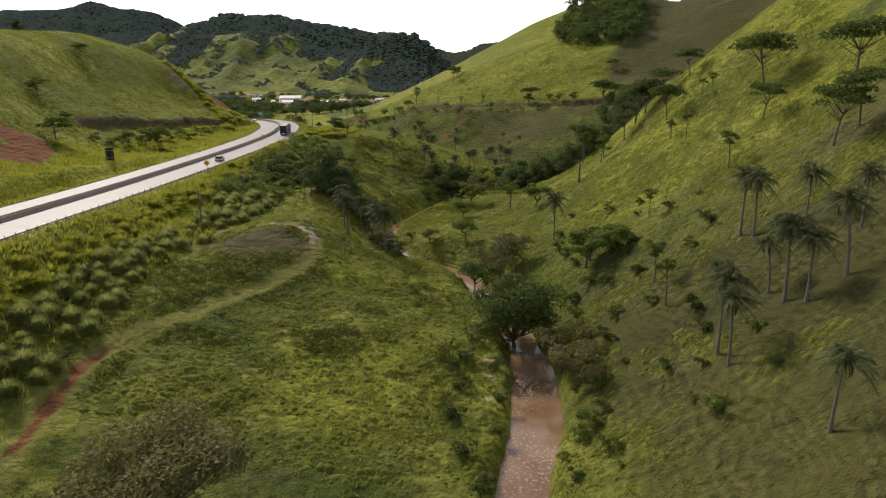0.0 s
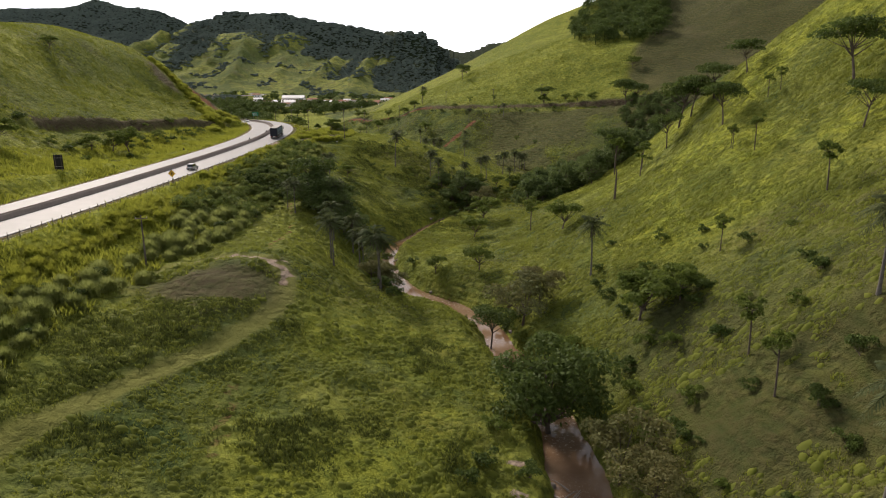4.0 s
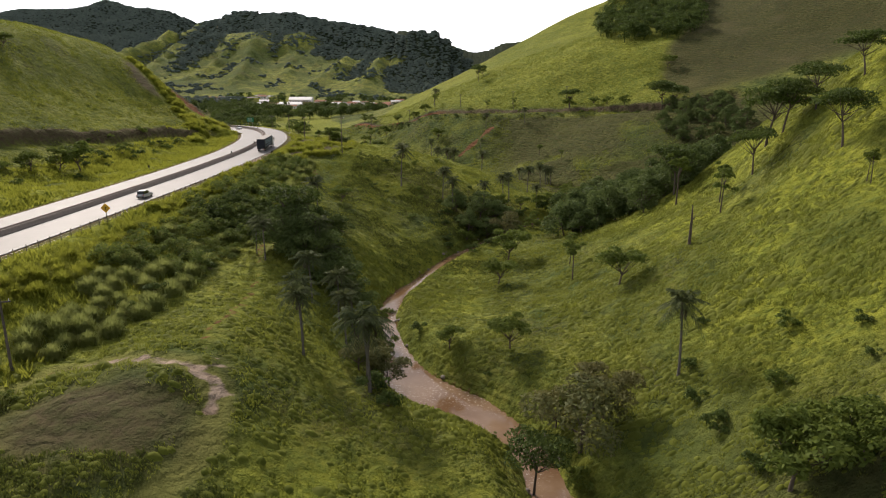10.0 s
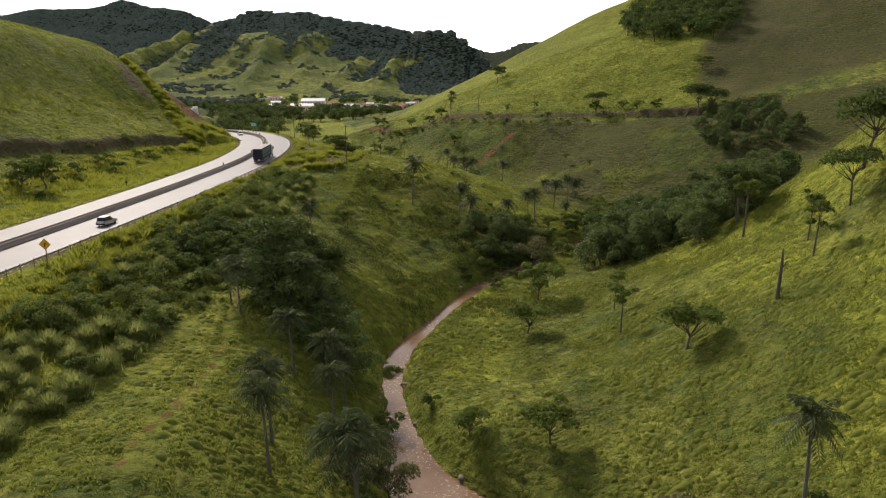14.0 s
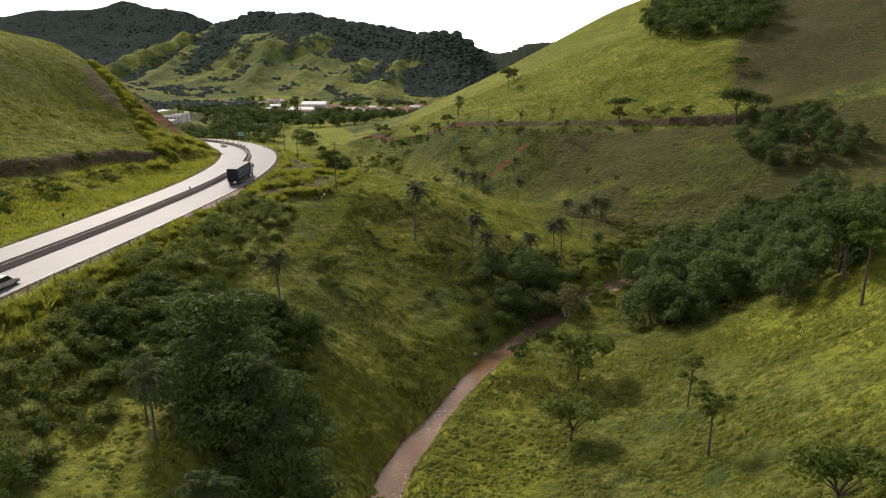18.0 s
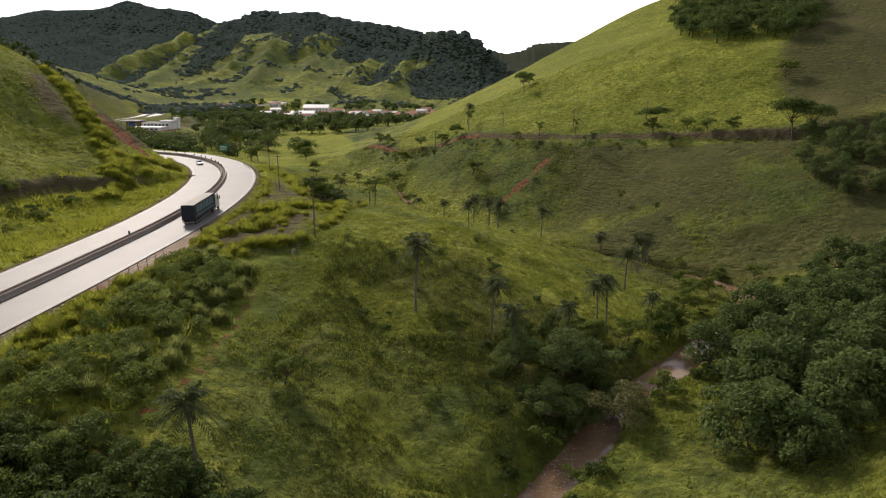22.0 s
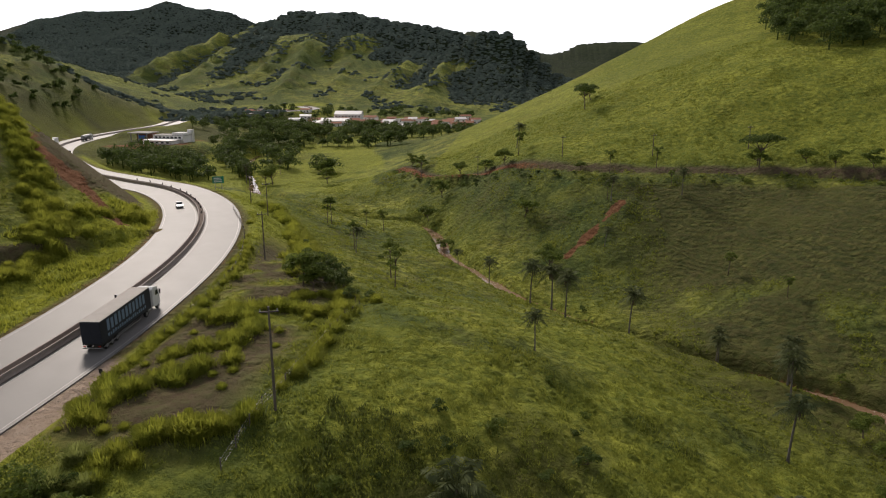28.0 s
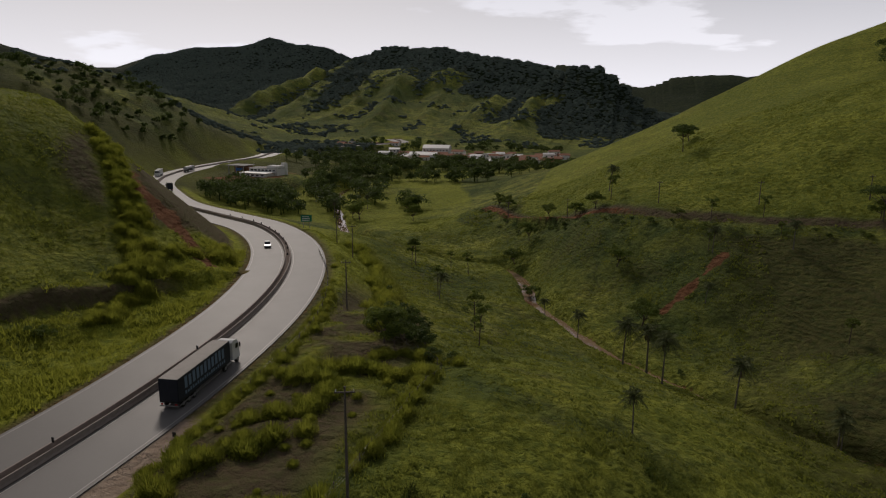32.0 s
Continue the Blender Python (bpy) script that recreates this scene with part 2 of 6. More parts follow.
def far_hills(x, y):
    """The hills and mountains round the valley, past the near ground."""
    z = 4 + 0.0 * x
    humps = []
    humps.append(ridge(x, y, [(-1900, 2100, 160), (-1640, 2100, 182), (-1440, 2100, 216), (-1340, 2100, 226), (-1200, 2100, 232), (-1121, 2100, 241), (-1075, 2100, 249), (-1020, 2100, 239), (-975, 2100, 234), (-915, 2100, 228), (-868, 2100, 211), (-820, 2100, 190), (-740, 2100, 140)], 330))   # far left mountain
    humps.append(ridge(x, y, [(-690, 1550, 84), (-613, 1550, 119), (-587, 1550, 128), (-550, 1550, 139), (-500, 1550, 172), (-440, 1550, 164), (-403, 1550, 166), (-332, 1550, 153), (-273, 1550, 141), (-225, 1550, 133), (-178, 1550, 126), (-107, 1550, 90), (-60, 1550, 60)], 230))   # wooded mountain behind the village
    humps.append(ridge(x, y, [(-215, 1350, 46), (-186, 1350, 65), (-154, 1350, 80), (-118, 1350, 106), (-83, 1350, 113), (-62, 1350, 110), (-42, 1350, 92), (-22, 1350, 76), (9, 1350, 48), (45, 1350, 20)], 120))   # wooded knob
    humps.append(ridge(x, y, [(-364, 2700, 170), (-275, 2700, 203), (-222, 2700, 203), (-148, 2700, 180), (-64, 2700, 146), (41, 2700, 140), (83, 2700, 154), (145, 2700, 160), (424, 2700, 165)], 300))   # farthest ridge
    for crest in SPURS:
        humps.append(ridge(x, y, [(px, py, pz + 7) for px, py, pz in crest], 62, 1.0))
    for cx, cy, h, a, b, turn in ((-460, 650, 88, 120, 190, 18), (-660, 880, 93, 170, 240, 0), (-560, 420, 66, 210, 160, 0), (330, 560, 135, 250, 190, 0),
                                  (420, 200, 128, 260, 260, 0), (420, 900, 160, 260, 260, 0), (-480, 60, 62, 230, 260, 0), (800, 1500, 200, 500, 500, 0), (-1500, 1200, 220, 500, 600, 0), (100, -700, 140, 700, 300, 0)):
        c, s = math.cos(radians(turn)), math.sin(radians(turn))
        u, v = (c * (x - cx) + s * (y - cy)) / a, (-s * (x - cx) + c * (y - cy)) / b
        humps.append(h * np.exp(-(u * u + v * v) ** 0.9))
    for g in humps:
        z = np.maximum(z, g) + 0.2 * np.minimum(z, g)
    gully = fbm(x / 130, y / 130, 5)
    rib = np.abs(fbm(x / 160 + 7, y / 160, 4)) * 2
    rib2 = np.abs(fbm(x / 62 + 3, y / 75 + 5, 3)) * 2
    flank = smooth(6, 45, z) * np.minimum(z + 12, 90)
    return z + flank * (0.22 * gully - 0.30 * (rib - 0.3) - 0.15 * (rib2 - 0.3)) * 0.7 + 2 * fbm(x / 25, y / 25, 3) * smooth(6, 40, z)


def near_land(x, y):
    fine_y = np.arange(-60, 691, 2.0)
    fine_x = np.arange(-260, 201, 2.0)
    rows = np.array([hermite(PROFILE_X, z, fine_x) for z in PROFILES.values()])
    table = hermite(list(PROFILES), rows, fine_y)
    u = np.clip((x + 260) / 2, 0, len(fine_x) - 1.001)
    v = np.clip((y + 60) / 2, 0, len(fine_y) - 1.001)
    i, j = u.astype(int), v.astype(int)
    u, v = u - i, v - j
    return (table[j, i] * (1 - u) + table[j, i + 1] * u) * (1 - v) + (table[j + 1, i] * (1 - u) + table[j + 1, i + 1] * u) * v


def lie(x, y):
    """Heights of the ground, and how bare the soil is, at arrays x and y."""
    x, y = np.asarray(x, float), np.asarray(y, float)
    near = near_land(x, y)
    inside = smooth(-265, -215, x) * (1 - smooth(150, 205, x)) * (1 - smooth(600, 700, y)) * smooth(-75, -30, y)
    z = near * inside + far_hills(x, y) * (1 - inside)
    slope = np.clip(np.abs(z) / 20, 0, 1)
    z = z + (1.5 * fbm(x / 22, y / 22, 4) + 3.0 * fbm(x / 75 + 5, y / 75, 2)) * slope
    z = z + (0.62 * (vnoise(x / 2.1, y / 2.1) - 0.5) + 0.75 * (vnoise(x / 5.3 + 11, y / 5.3) - 0.5)) * (y < 520) * (x > -134) * (x < 104)
    pad = 1 - smooth(30, 48, np.hypot((x + 250) / 1.0, (y - 596) / 0.85))     # levelled ground of the service station
    z = z + (12.6 - z) * pad
    bare = np.zeros_like(z) + 0.75 * pad * smooth(-272, -266, x) * smooth(0, 0.1, 0.1 + fbm(x / 12, y / 12, 3)) * 0.8
    # terrace track cut into the far hill
    d, k = nearest(TERRACE, x, y)
    d = -d
    a = np.abs(d)
    tz = TERRACE[k, 2] - 1.0
    cut = np.where(d > 0, np.minimum(z, tz - 0.2 - np.maximum(a - 3, 0) * 0.25), np.clip(z, tz - 3, tz + np.maximum(a - 2, 0) * 2.0))
    z = np.where(a < 9, z + (cut - z) * (1 - smooth(3.0, 9, a)), z)
    bare = np.maximum(bare, (1 - smooth(0.8, 2.2, np.abs(d + 2.6))) * smooth(0.3, 0.6, vnoise(x / 14, y / 14) + 0.45 * smooth(-25, -55, x)) * (0.30 + 0.5 * (1 - smooth(-40, 0, x))))
    # cattle steps trodden along the contours of the spur and the hill
    worn = smooth(-48, -40, x) * (1 - smooth(100, 130, x)) * smooth(205, 225, y) * (1 - smooth(425, 445, y)) * smooth(-0.12, 0.08, fbm(x / 30 + 4, y / 30, 3))
    worn = np.maximum(worn, (x < -96) * (x > -133) * smooth(180, 220, y) * (1 - smooth(400, 430, y)) * smooth(-0.15, 0.05, fbm(x / 26, y / 26 + 7, 3)))
    phase = z / 1.25 + 1.6 * fbm(x / 19, y / 19 + 3, 3)
    z = z + 0.34 * worn * (np.abs((phase % 1.0) - 0.62) / 0.5 - 0.5)
    # road bed, cutting and fill
    d, k = nearest(ROAD, x, y)
    a, rz = np.abs(d), ROAD[k, 2]
    run = np.maximum(a - 12.5, 0)
    z = np.where(a < 90, np.clip(z, rz - 0.1 - run * 0.62, rz - 0.1 + run * np.where(d < 0, 0.95, 0.5)), z)
    z = z + (rz - 0.16 - z) * (1 - smooth(10.2, 13.0, a))
    # hay-coloured ditch and red cut face on the hill side
    shoulder = (d > 8.5) * (1 - smooth(11.8, 13.4, d)) * smooth(236, 246, y) * (1 - smooth(276, 283, y))
    bare = np.maximum(bare, shoulder)
    bare = np.maximum(bare, (1 - smooth(9.2, 10.4, a)) * 0.45)
    bare = np.maximum(bare, (d < 0) * (1 - smooth(10.2, 12.0, a)) * 0.40)
    # the fresh cut face above the bend
    face = smooth(0, 5, 27 - np.hypot((x + 131) / 0.75, (y - 366) / 1.15)) * (d < -13.5) * smooth(2, 5, run)
    e, _ = nearest(REDCUT, x, y)
    bare = np.maximum(bare, face * (0.30 * vnoise(x / 6, y / 6)))
    bare = np.maximum(bare, (d < -14) * (1 - smooth(2.0, 5.0, np.abs(e) + 1.2 + 4 * fbm(x / 5, y / 5, 3))) * 0.85)
    # the step along the foot of the hill
    e, _ = nearest(LEDGE, x, y)
    near_end = smooth(198, 212, y) * (1 - smooth(338, 352, y))
    z = z + (1.9 * smooth(-0.9, 0.9, -e - 1.0) * (1 - smooth(4, 30, -e)) - 0.5 * smooth(-8, 0, -e) * (e > 0) * (1 - smooth(0, 8, e))) * near_end * (np.abs(e) < 30)
    e, _ = nearest(SCAR, x, y)
    bare = np.maximum(bare, (1 - smooth(0.6, 2.0, np.abs(e) + 2.2 * fbm(x / 4, y / 4, 3))) * 0.9)
    e, _ = nearest(GULLET, x, y)
    bare = np.maximum(bare, (1 - smooth(3.0, 7.0, np.abs(e))) * 0.85)
    # river bed and banks
    d, k = nearest(RIVER, x, y)
    a, w = np.abs(d), RIVER[k, 2] - 0.5 + 0.9 * (vnoise(x / 4, y / 4) - 0.5)
    out = np.maximum(a - w, 0)
    z = np.where(out < 30, np.maximum(z, 0.55 + 0.6 * smooth(1, 6, out) + 0.25 * vnoise(x / 3, y / 3)), z)
    cap = 1.0 + np.maximum(out - 1.0, 0) * 0.82
    z = np.where(out < 60, np.minimum(z, cap), z)
    z = np.where(out < 1.6, -0.7 + (z + 0.7) * smooth(0.0, 1.6, out), z)
    bare = np.maximum(bare, (1 - smooth(0.3, 1.5, out)) * (0.25 + 0.6 * vnoise(x / 5 + 2, y / 5)))
    for px, py, r in ((-24.6, 123.6, 0.8), (-25, 125.5, 0.9), (-26.4, 127, 0.9), (-28, 128, 0.8), (-31, 128.4, 0.6), (-34, 129, 0.6), (-38, 130, 0.7), (7.4, 88, 0.9), (7.4, 82, 0.8), (7.6, 93, 0.7)):      # pale washed-out sand
        bare = np.maximum(bare, 1 - smooth(r * 0.6, r * 1.6, np.hypot(x - px, y - py) + 1.2 * fbm(x / 1.5, y / 1.5, 2)))
    # tracks worn into the grass
    for line, half, deep in ((TRACK, 1.1, 0.25), (PATH, 0.8, 0.12)):
        d, k = nearest(line, x, y)
        worn = (1 - smooth(half * 0.5, half * 1.3, np.abs(d))) * smooth(0.25, 0.55, vnoise(x / 6 + 3, y / 6) + (0.35 if half < 1 else 0.05))
        z = z - deep * worn
        bare = np.maximum(bare, worn * (0.6 if half < 1 else 0.15 + 0.55 * (1 - smooth(72, 88, y)) + smooth(121, 126, y) * (0.35 * smooth(-47, -41, x) + 0.35 * smooth(-31, -27, x))))
    d, k = nearest(RUTS, x, y)
    bare = np.maximum(bare, (1 - smooth(0.3, 0.7, np.abs(np.abs(d) - 0.9))) * 0.42)
    return z, bare


def spaced(stops):
    """Grid lines: stretches of (start, end, spacing), the last far ones growing."""
    out = []
    for a, b, step in stops:
        out.extend(np.arange(a, b, step))
    return np.array(out)


def growing(start, end, step, rate):
    out, at = [], start
    while at < end:
        out.append(at)
        step *= rate
        at += step
    return np.array(out + [end])


GX = np.r_[-np.r_[growing(260, 1150, 4, 1.018)[:-1], growing(1160, 3200, 24, 1.12)][::-1], spaced([(-257, -135, 2.5), (-135, 105, 1.0), (105, 200, 2.0)]), growing(200, 3200, 3, 1.09)]
GY = np.r_[-growing(60, 1500, 4, 1.2)[::-1], spaced([(-57, 30, 3.0), (30, 345, 1.0), (345, 520, 1.5), (520, 700, 4.0)]), growing(702, 2400, 7, 1.012), growing(2430, 4600, 40, 1.2)]
MX, MY = np.meshgrid(GX, GY)
MZ, BARE = lie(MX, MY)


def ground_z(x, y):
    """Height of the ground sheet at one place or at arrays of places."""
    x, y = np.asarray(x, float), np.asarray(y, float)
    i = np.clip(np.searchsorted(GX, x) - 1, 0, len(GX) - 2)
    j = np.clip(np.searchsorted(GY, y) - 1, 0, len(GY) - 2)
    u, v = (x - GX[i]) / (GX[i + 1] - GX[i]), (y - GY[j]) / (GY[j + 1] - GY[j])
    return (MZ[j, i] * (1 - u) + MZ[j, i + 1] * u) * (1 - v) + (MZ[j + 1, i] * (1 - u) + MZ[j + 1, i + 1] * u) * v


def mesh_from(name, verts, faces, smooth_shade=False):
    me = bpy.data.meshes.new(name)
    me.from_pydata([tuple(v) for v in verts], [], [tuple(f) for f in faces])
    if smooth_shade:
        me.shade_smooth()
    me.update()
    return me


def grid_mesh(name, gx, gy, gz, sheets):
    """A sheet over the grid lines, with float attributes."""
    ny, nx = gz.shape
    me = bpy.data.meshes.new(name)
    me.vertices.add(nx * ny)
    me.vertices.foreach_set("co", np.stack([np.broadcast_to(gx, gz.shape), np.broadcast_to(gy[:, None], gz.shape), gz], -1).astype(np.float32).ravel())
    i = (np.arange(ny - 1)[:, None] * nx + np.arange(nx - 1)[None]).ravel()
    quads = np.stack([i, i + 1, i + nx + 1, i + nx], 1).astype(np.int32)
    me.loops.add(quads.size)
    me.loops.foreach_set("vertex_index", quads.ravel())
    me.polygons.add(len(quads))
    me.polygons.foreach_set("loop_start", np.arange(0, quads.size, 4, dtype=np.int32))
    me.update(calc_edges=True)
    me.shade_smooth()
    for key, values in sheets.items():
        att = me.attributes.new(key, 'FLOAT', 'POINT')
        att.data.foreach_set("value", values.astype(np.float32).ravel())
    return me

# ---- materials ----
class Nodes:
    """A small helper to write node materials."""

    def __init__(self, name, rough=0.85, metal=0.0, spec=0.3):
        self.mat = bpy.data.materials.new(name)
        self.mat.use_nodes = True
        self.t = self.mat.node_tree
        self.bsdf = self.t.nodes["Principled BSDF"]
        self.bsdf.inputs["Roughness"].default_value = rough
        self.bsdf.inputs["Metallic"].default_value = metal
        self.bsdf.inputs["Specular IOR Level"].default_value = spec
        self.pos = self.add("ShaderNodeNewGeometry").outputs["Position"]
        self.obj = self.add("ShaderNodeTexCoord").outputs["Object"]

    def add(self, kind):
        return self.t.nodes.new(kind)

    def put(self, value, socket):
        if isinstance(value, bpy.types.NodeSocket):
            self.t.links.new(value, socket)
        elif isinstance(value, tuple):
            socket.default_value = (*value, 1.0) if len(value) == 3 and socket.type == 'RGBA' else value
        else:
            socket.default_value = value

    def noise(self, scale, detail=4.0, rough=0.55, vector=None, stretch=None):
        n = self.add("ShaderNodeTexNoise")
        n.inputs["Scale"].default_value, n.inputs["Detail"].default_value, n.inputs["Roughness"].default_value = scale, detail, rough
        v = vector or self.pos
        if stretch:
            m = self.add("ShaderNodeMapping")
            m.inputs["Scale"].default_value = stretch
            self.t.links.new(v, m.inputs["Vector"])
            v = m.outputs["Vector"]
        self.t.links.new(v, n.inputs["Vector"])
        return n.outputs["Fac"]

    def ramp(self, fac, a, b, ca=(0, 0, 0), cb=(1, 1, 1)):
        r = self.add("ShaderNodeValToRGB")
        e = r.color_ramp.elements
        e[0].position, e[1].position = a, b
        e[0].color, e[1].color = (*ca, 1), (*cb, 1)
        self.put(fac, r.inputs["Fac"])
        return r.outputs["Color"]

    def mix(self, fac, a, b, blend='MIX'):
        m = self.add("ShaderNodeMixRGB")
        m.blend_type = blend
        self.put(fac, m.inputs["Fac"]), self.put(a, m.inputs["Color1"]), self.put(b, m.inputs["Color2"])
        return m.outputs["Color"]

    def calc(self, op, a, b=0.0):
        m = self.add("ShaderNodeMath")
        m.operation = op
        self.put(a, m.inputs[0]), self.put(b, m.inputs[1])
        return m.outputs[0]

    def attr(self, key):
        a = self.add("ShaderNodeAttribute")
        a.attribute_name = key
        return a.outputs["Fac"]

    def random(self):
        return self.add("ShaderNodeObjectInfo").outputs["Random"]

    def island(self):
        return self.add("ShaderNodeNewGeometry").outputs["Random Per Island"]

    def colour(self, value):
        self.put(value, self.bsdf.inputs["Base Color"])
        return self

    def rough(self, value):
        self.put(value, self.bsdf.inputs["Roughness"])
        return self

    def bump(self, height, strength=0.4, distance=0.1):
        b = self.add("ShaderNodeBump")
        b.inputs["Strength"].default_value, b.inputs["Distance"].default_value = strength, distance
        self.put(height, b.inputs["Height"])
        self.t.links.new(b.outputs["Normal"], self.bsdf.inputs["Normal"])
        return self

    def thin(self, colour, weight=0.35):
        """Thin leaves let some light through."""
        tr = self.add("ShaderNodeBsdfTranslucent")
        self.put(colour, tr.inputs["Color"])
        m = self.add("ShaderNodeMixShader")
        m.inputs[0].default_value = weight
        self.t.links.new(self.bsdf.outputs[0], m.inputs[1])
        self.t.links.new(tr.outputs[0], m.inputs[2])
        self.t.links.new(m.outputs[0], self.t.nodes["Material Output"].inputs["Surface"])
        return self


def plain(name, a, b, scale=3.0, rough=0.8, metal=0.0, spec=0.3, bump=0.2):
    """Two tones with grain and stains."""
    n = Nodes(name, rough, metal, spec)
    big, small = n.noise(scale, 5), n.noise(scale * 14, 3)
    n.colour(n.mix(n.calc('ADD', n.calc('MULTIPLY', big, 0.75), n.calc('MULTIPLY', small, 0.25)), a, b))
    if bump:
        n.bump(small, bump, 0.02)
    return n.mat


def leafy(name, dark, light, tip, thin=0.3, spec=0.25):
    """Leaves: tones by object, by leaf and by patch."""
    n = Nodes(name, 0.68, 0.0, spec * 0.6)
    c = n.mix(n.ramp(n.island(), 0.1, 0.95), dark, light)
    c = n.mix(n.calc('MULTIPLY', n.random(), 0.5), c, tip)
    c = n.mix(n.ramp(n.noise(0.6, 3), 0.4, 0.7), c, n.mix(0.5, c, light))
    c = n.mix(n.calc('MULTIPLY', n.ramp(n.noise(0.018, 5), 0.40, 0.60), 0.35), c, n.mix(0.6, c, tip))
    c = n.mix(n.calc('MULTIPLY', n.ramp(n.noise(0.11, 4), 0.45, 0.70), 0.45), c, dark)
    n.colour(c)
    n.thin(n.mix(0.4, c, tip), thin)
    return n.mat


def ground_material():
    n = Nodes("pasture", 0.95, 0.0, 0.06)
    wide, mid, fine, grain = n.noise(0.018, 5), n.noise(0.11, 5, 0.6), n.noise(0.7, 5, 0.65), n.noise(5.0, 3, 0.6)
    steps = n.add("ShaderNodeTexWave")                      # cattle steps along the contours
    steps.bands_direction = 'Z'
    steps.inputs["Scale"].default_value, steps.inputs["Distortion"].default_value = 0.33, 14.0
    steps.inputs["Detail"].default_value, steps.inputs["Detail Scale"].default_value = 4.0, 0.4
    n.t.links.new(n.pos, steps.inputs["Vector"])
    step = steps.outputs["Fac"]
    green = n.mix(n.ramp(wide, 0.40, 0.60), (0.098, 0.126, 0.032), (0.300, 0.312, 0.060))
    green = n.mix(n.ramp(mid, 0.42, 0.68), green, (0.054, 0.086, 0.022))
    green = n.mix(n.calc('MULTIPLY', n.ramp(n.noise(0.05, 6, 0.7), 0.52, 0.74), 0.65), green, (0.150, 0.116, 0.036))
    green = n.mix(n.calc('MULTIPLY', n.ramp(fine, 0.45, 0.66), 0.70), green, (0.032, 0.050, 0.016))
    cell = n.add("ShaderNodeTexVoronoi")                    # tussocks, the shade in the gaps between them painted dark
    cell.inputs["Scale"].default_value = 0.62
    warp = n.add("ShaderNodeVectorMath")
    warp.operation = 'MULTIPLY_ADD'
    blur = n.add("ShaderNodeTexNoise")
    blur.inputs["Scale"].default_value = 0.8
    n.t.links.new(n.pos, blur.inputs["Vector"])
    n.t.links.new(blur.outputs["Color"], warp.inputs[0])
    warp.inputs[1].default_value = (1.6, 1.6, 1.6)
    n.t.links.new(n.pos, warp.inputs[2])
    n.t.links.new(warp.outputs[0], cell.inputs["Vector"])
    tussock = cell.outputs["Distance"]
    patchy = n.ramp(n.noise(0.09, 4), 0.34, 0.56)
    # gap shade goes into the green as a near-black tone
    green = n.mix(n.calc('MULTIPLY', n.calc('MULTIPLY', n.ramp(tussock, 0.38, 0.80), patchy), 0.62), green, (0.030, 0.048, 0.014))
    green = n.mix(n.calc('MULTIPLY', n.ramp(grain, 0.45, 0.8), 0.35), green, (0.19, 0.200, 0.050))
    green = n.mix(n.calc('MULTIPLY', n.calc('MULTIPLY', n.ramp(step, 0.60, 0.95), n.ramp(n.noise(0.05, 4), 0.44, 0.64)), 0.28), green, (0.075, 0.060, 0.030))
    # bright verge and field green; on the sunny slopes it also paints sunlight
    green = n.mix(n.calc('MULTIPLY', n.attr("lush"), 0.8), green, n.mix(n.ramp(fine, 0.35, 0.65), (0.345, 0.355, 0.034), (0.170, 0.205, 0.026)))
    green = n.mix(n.calc('MULTIPLY', n.attr("short"), 0.9), green, (0.205, 0.205, 0.055))
    # brown of bare dirt and parched grass, also used to paint shade
    green = n.mix(n.attr("dry_shade"), green, n.mix(n.ramp(fine, 0.38, 0.62), (0.098, 0.068, 0.047), (0.100, 0.092, 0.042)))
    # dark rough sward; this tone also paints cloud and slope shade
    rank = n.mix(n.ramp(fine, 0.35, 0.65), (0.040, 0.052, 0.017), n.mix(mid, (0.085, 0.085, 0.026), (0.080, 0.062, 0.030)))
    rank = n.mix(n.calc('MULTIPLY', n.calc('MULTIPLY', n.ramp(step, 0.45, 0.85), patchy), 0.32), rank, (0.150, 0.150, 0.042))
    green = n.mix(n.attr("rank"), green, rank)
    wood = n.mix(n.ramp(n.noise(0.09, 5, 0.7), 0.35, 0.7), (0.014, 0.022, 0.011), (0.034, 0.046, 0.018))
    green = n.mix(n.attr("wood"), green, wood)
    soil = n.mix(n.ramp(fine, 0.3, 0.7), (0.130, 0.058, 0.028), (0.230, 0.118, 0.060))
    soil = n.mix(n.ramp(mid, 0.35, 0.7), soil, (0.190, 0.078, 0.036))
    soil = n.mix(n.attr("pale"), soil, n.mix(fine, (0.22, 0.155, 0.105), (0.52, 0.42, 0.33)))
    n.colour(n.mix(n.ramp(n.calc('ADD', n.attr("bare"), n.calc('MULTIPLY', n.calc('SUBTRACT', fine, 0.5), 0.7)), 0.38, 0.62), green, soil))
    n.bump(n.calc('ADD', n.calc('MULTIPLY', n.calc('MULTIPLY', step, n.ramp(n.noise(0.05, 4), 0.44, 0.64)), 0.30), n.calc('ADD', n.calc('SUBTRACT', fine, n.calc('MULTIPLY', n.calc('MULTIPLY', tussock, patchy), 0.9)), n.calc('MULTIPLY', grain, 0.35))), 1.0, 0.9)
    return n.mat


def road_material():
    n = Nodes("worn_concrete_road", 0.65, 0.0, 0.22)
    c = n.mix(n.ramp(n.noise(0.05, 4), 0.35, 0.7), (0.145, 0.138, 0.130), (0.170, 0.162, 0.153))
    c = n.mix(n.calc('MULTIPLY', n.ramp(n.noise(1.3, 5, 0.7), 0.5, 0.75), 0.18), c, (0.19, 0.18, 0.168))
    c = n.mix(n.calc('MULTIPLY', n.noise(30, 2), 0.2), c, (0.17, 0.16, 0.15))
    n.colour(c).rough(n.ramp(n.noise(0.4, 4), 0.3, 0.7, (0.50,) * 3, (0.55,) * 3))
    n.bump(n.noise(18, 3), 0.12, 0.02)
    return n.mat


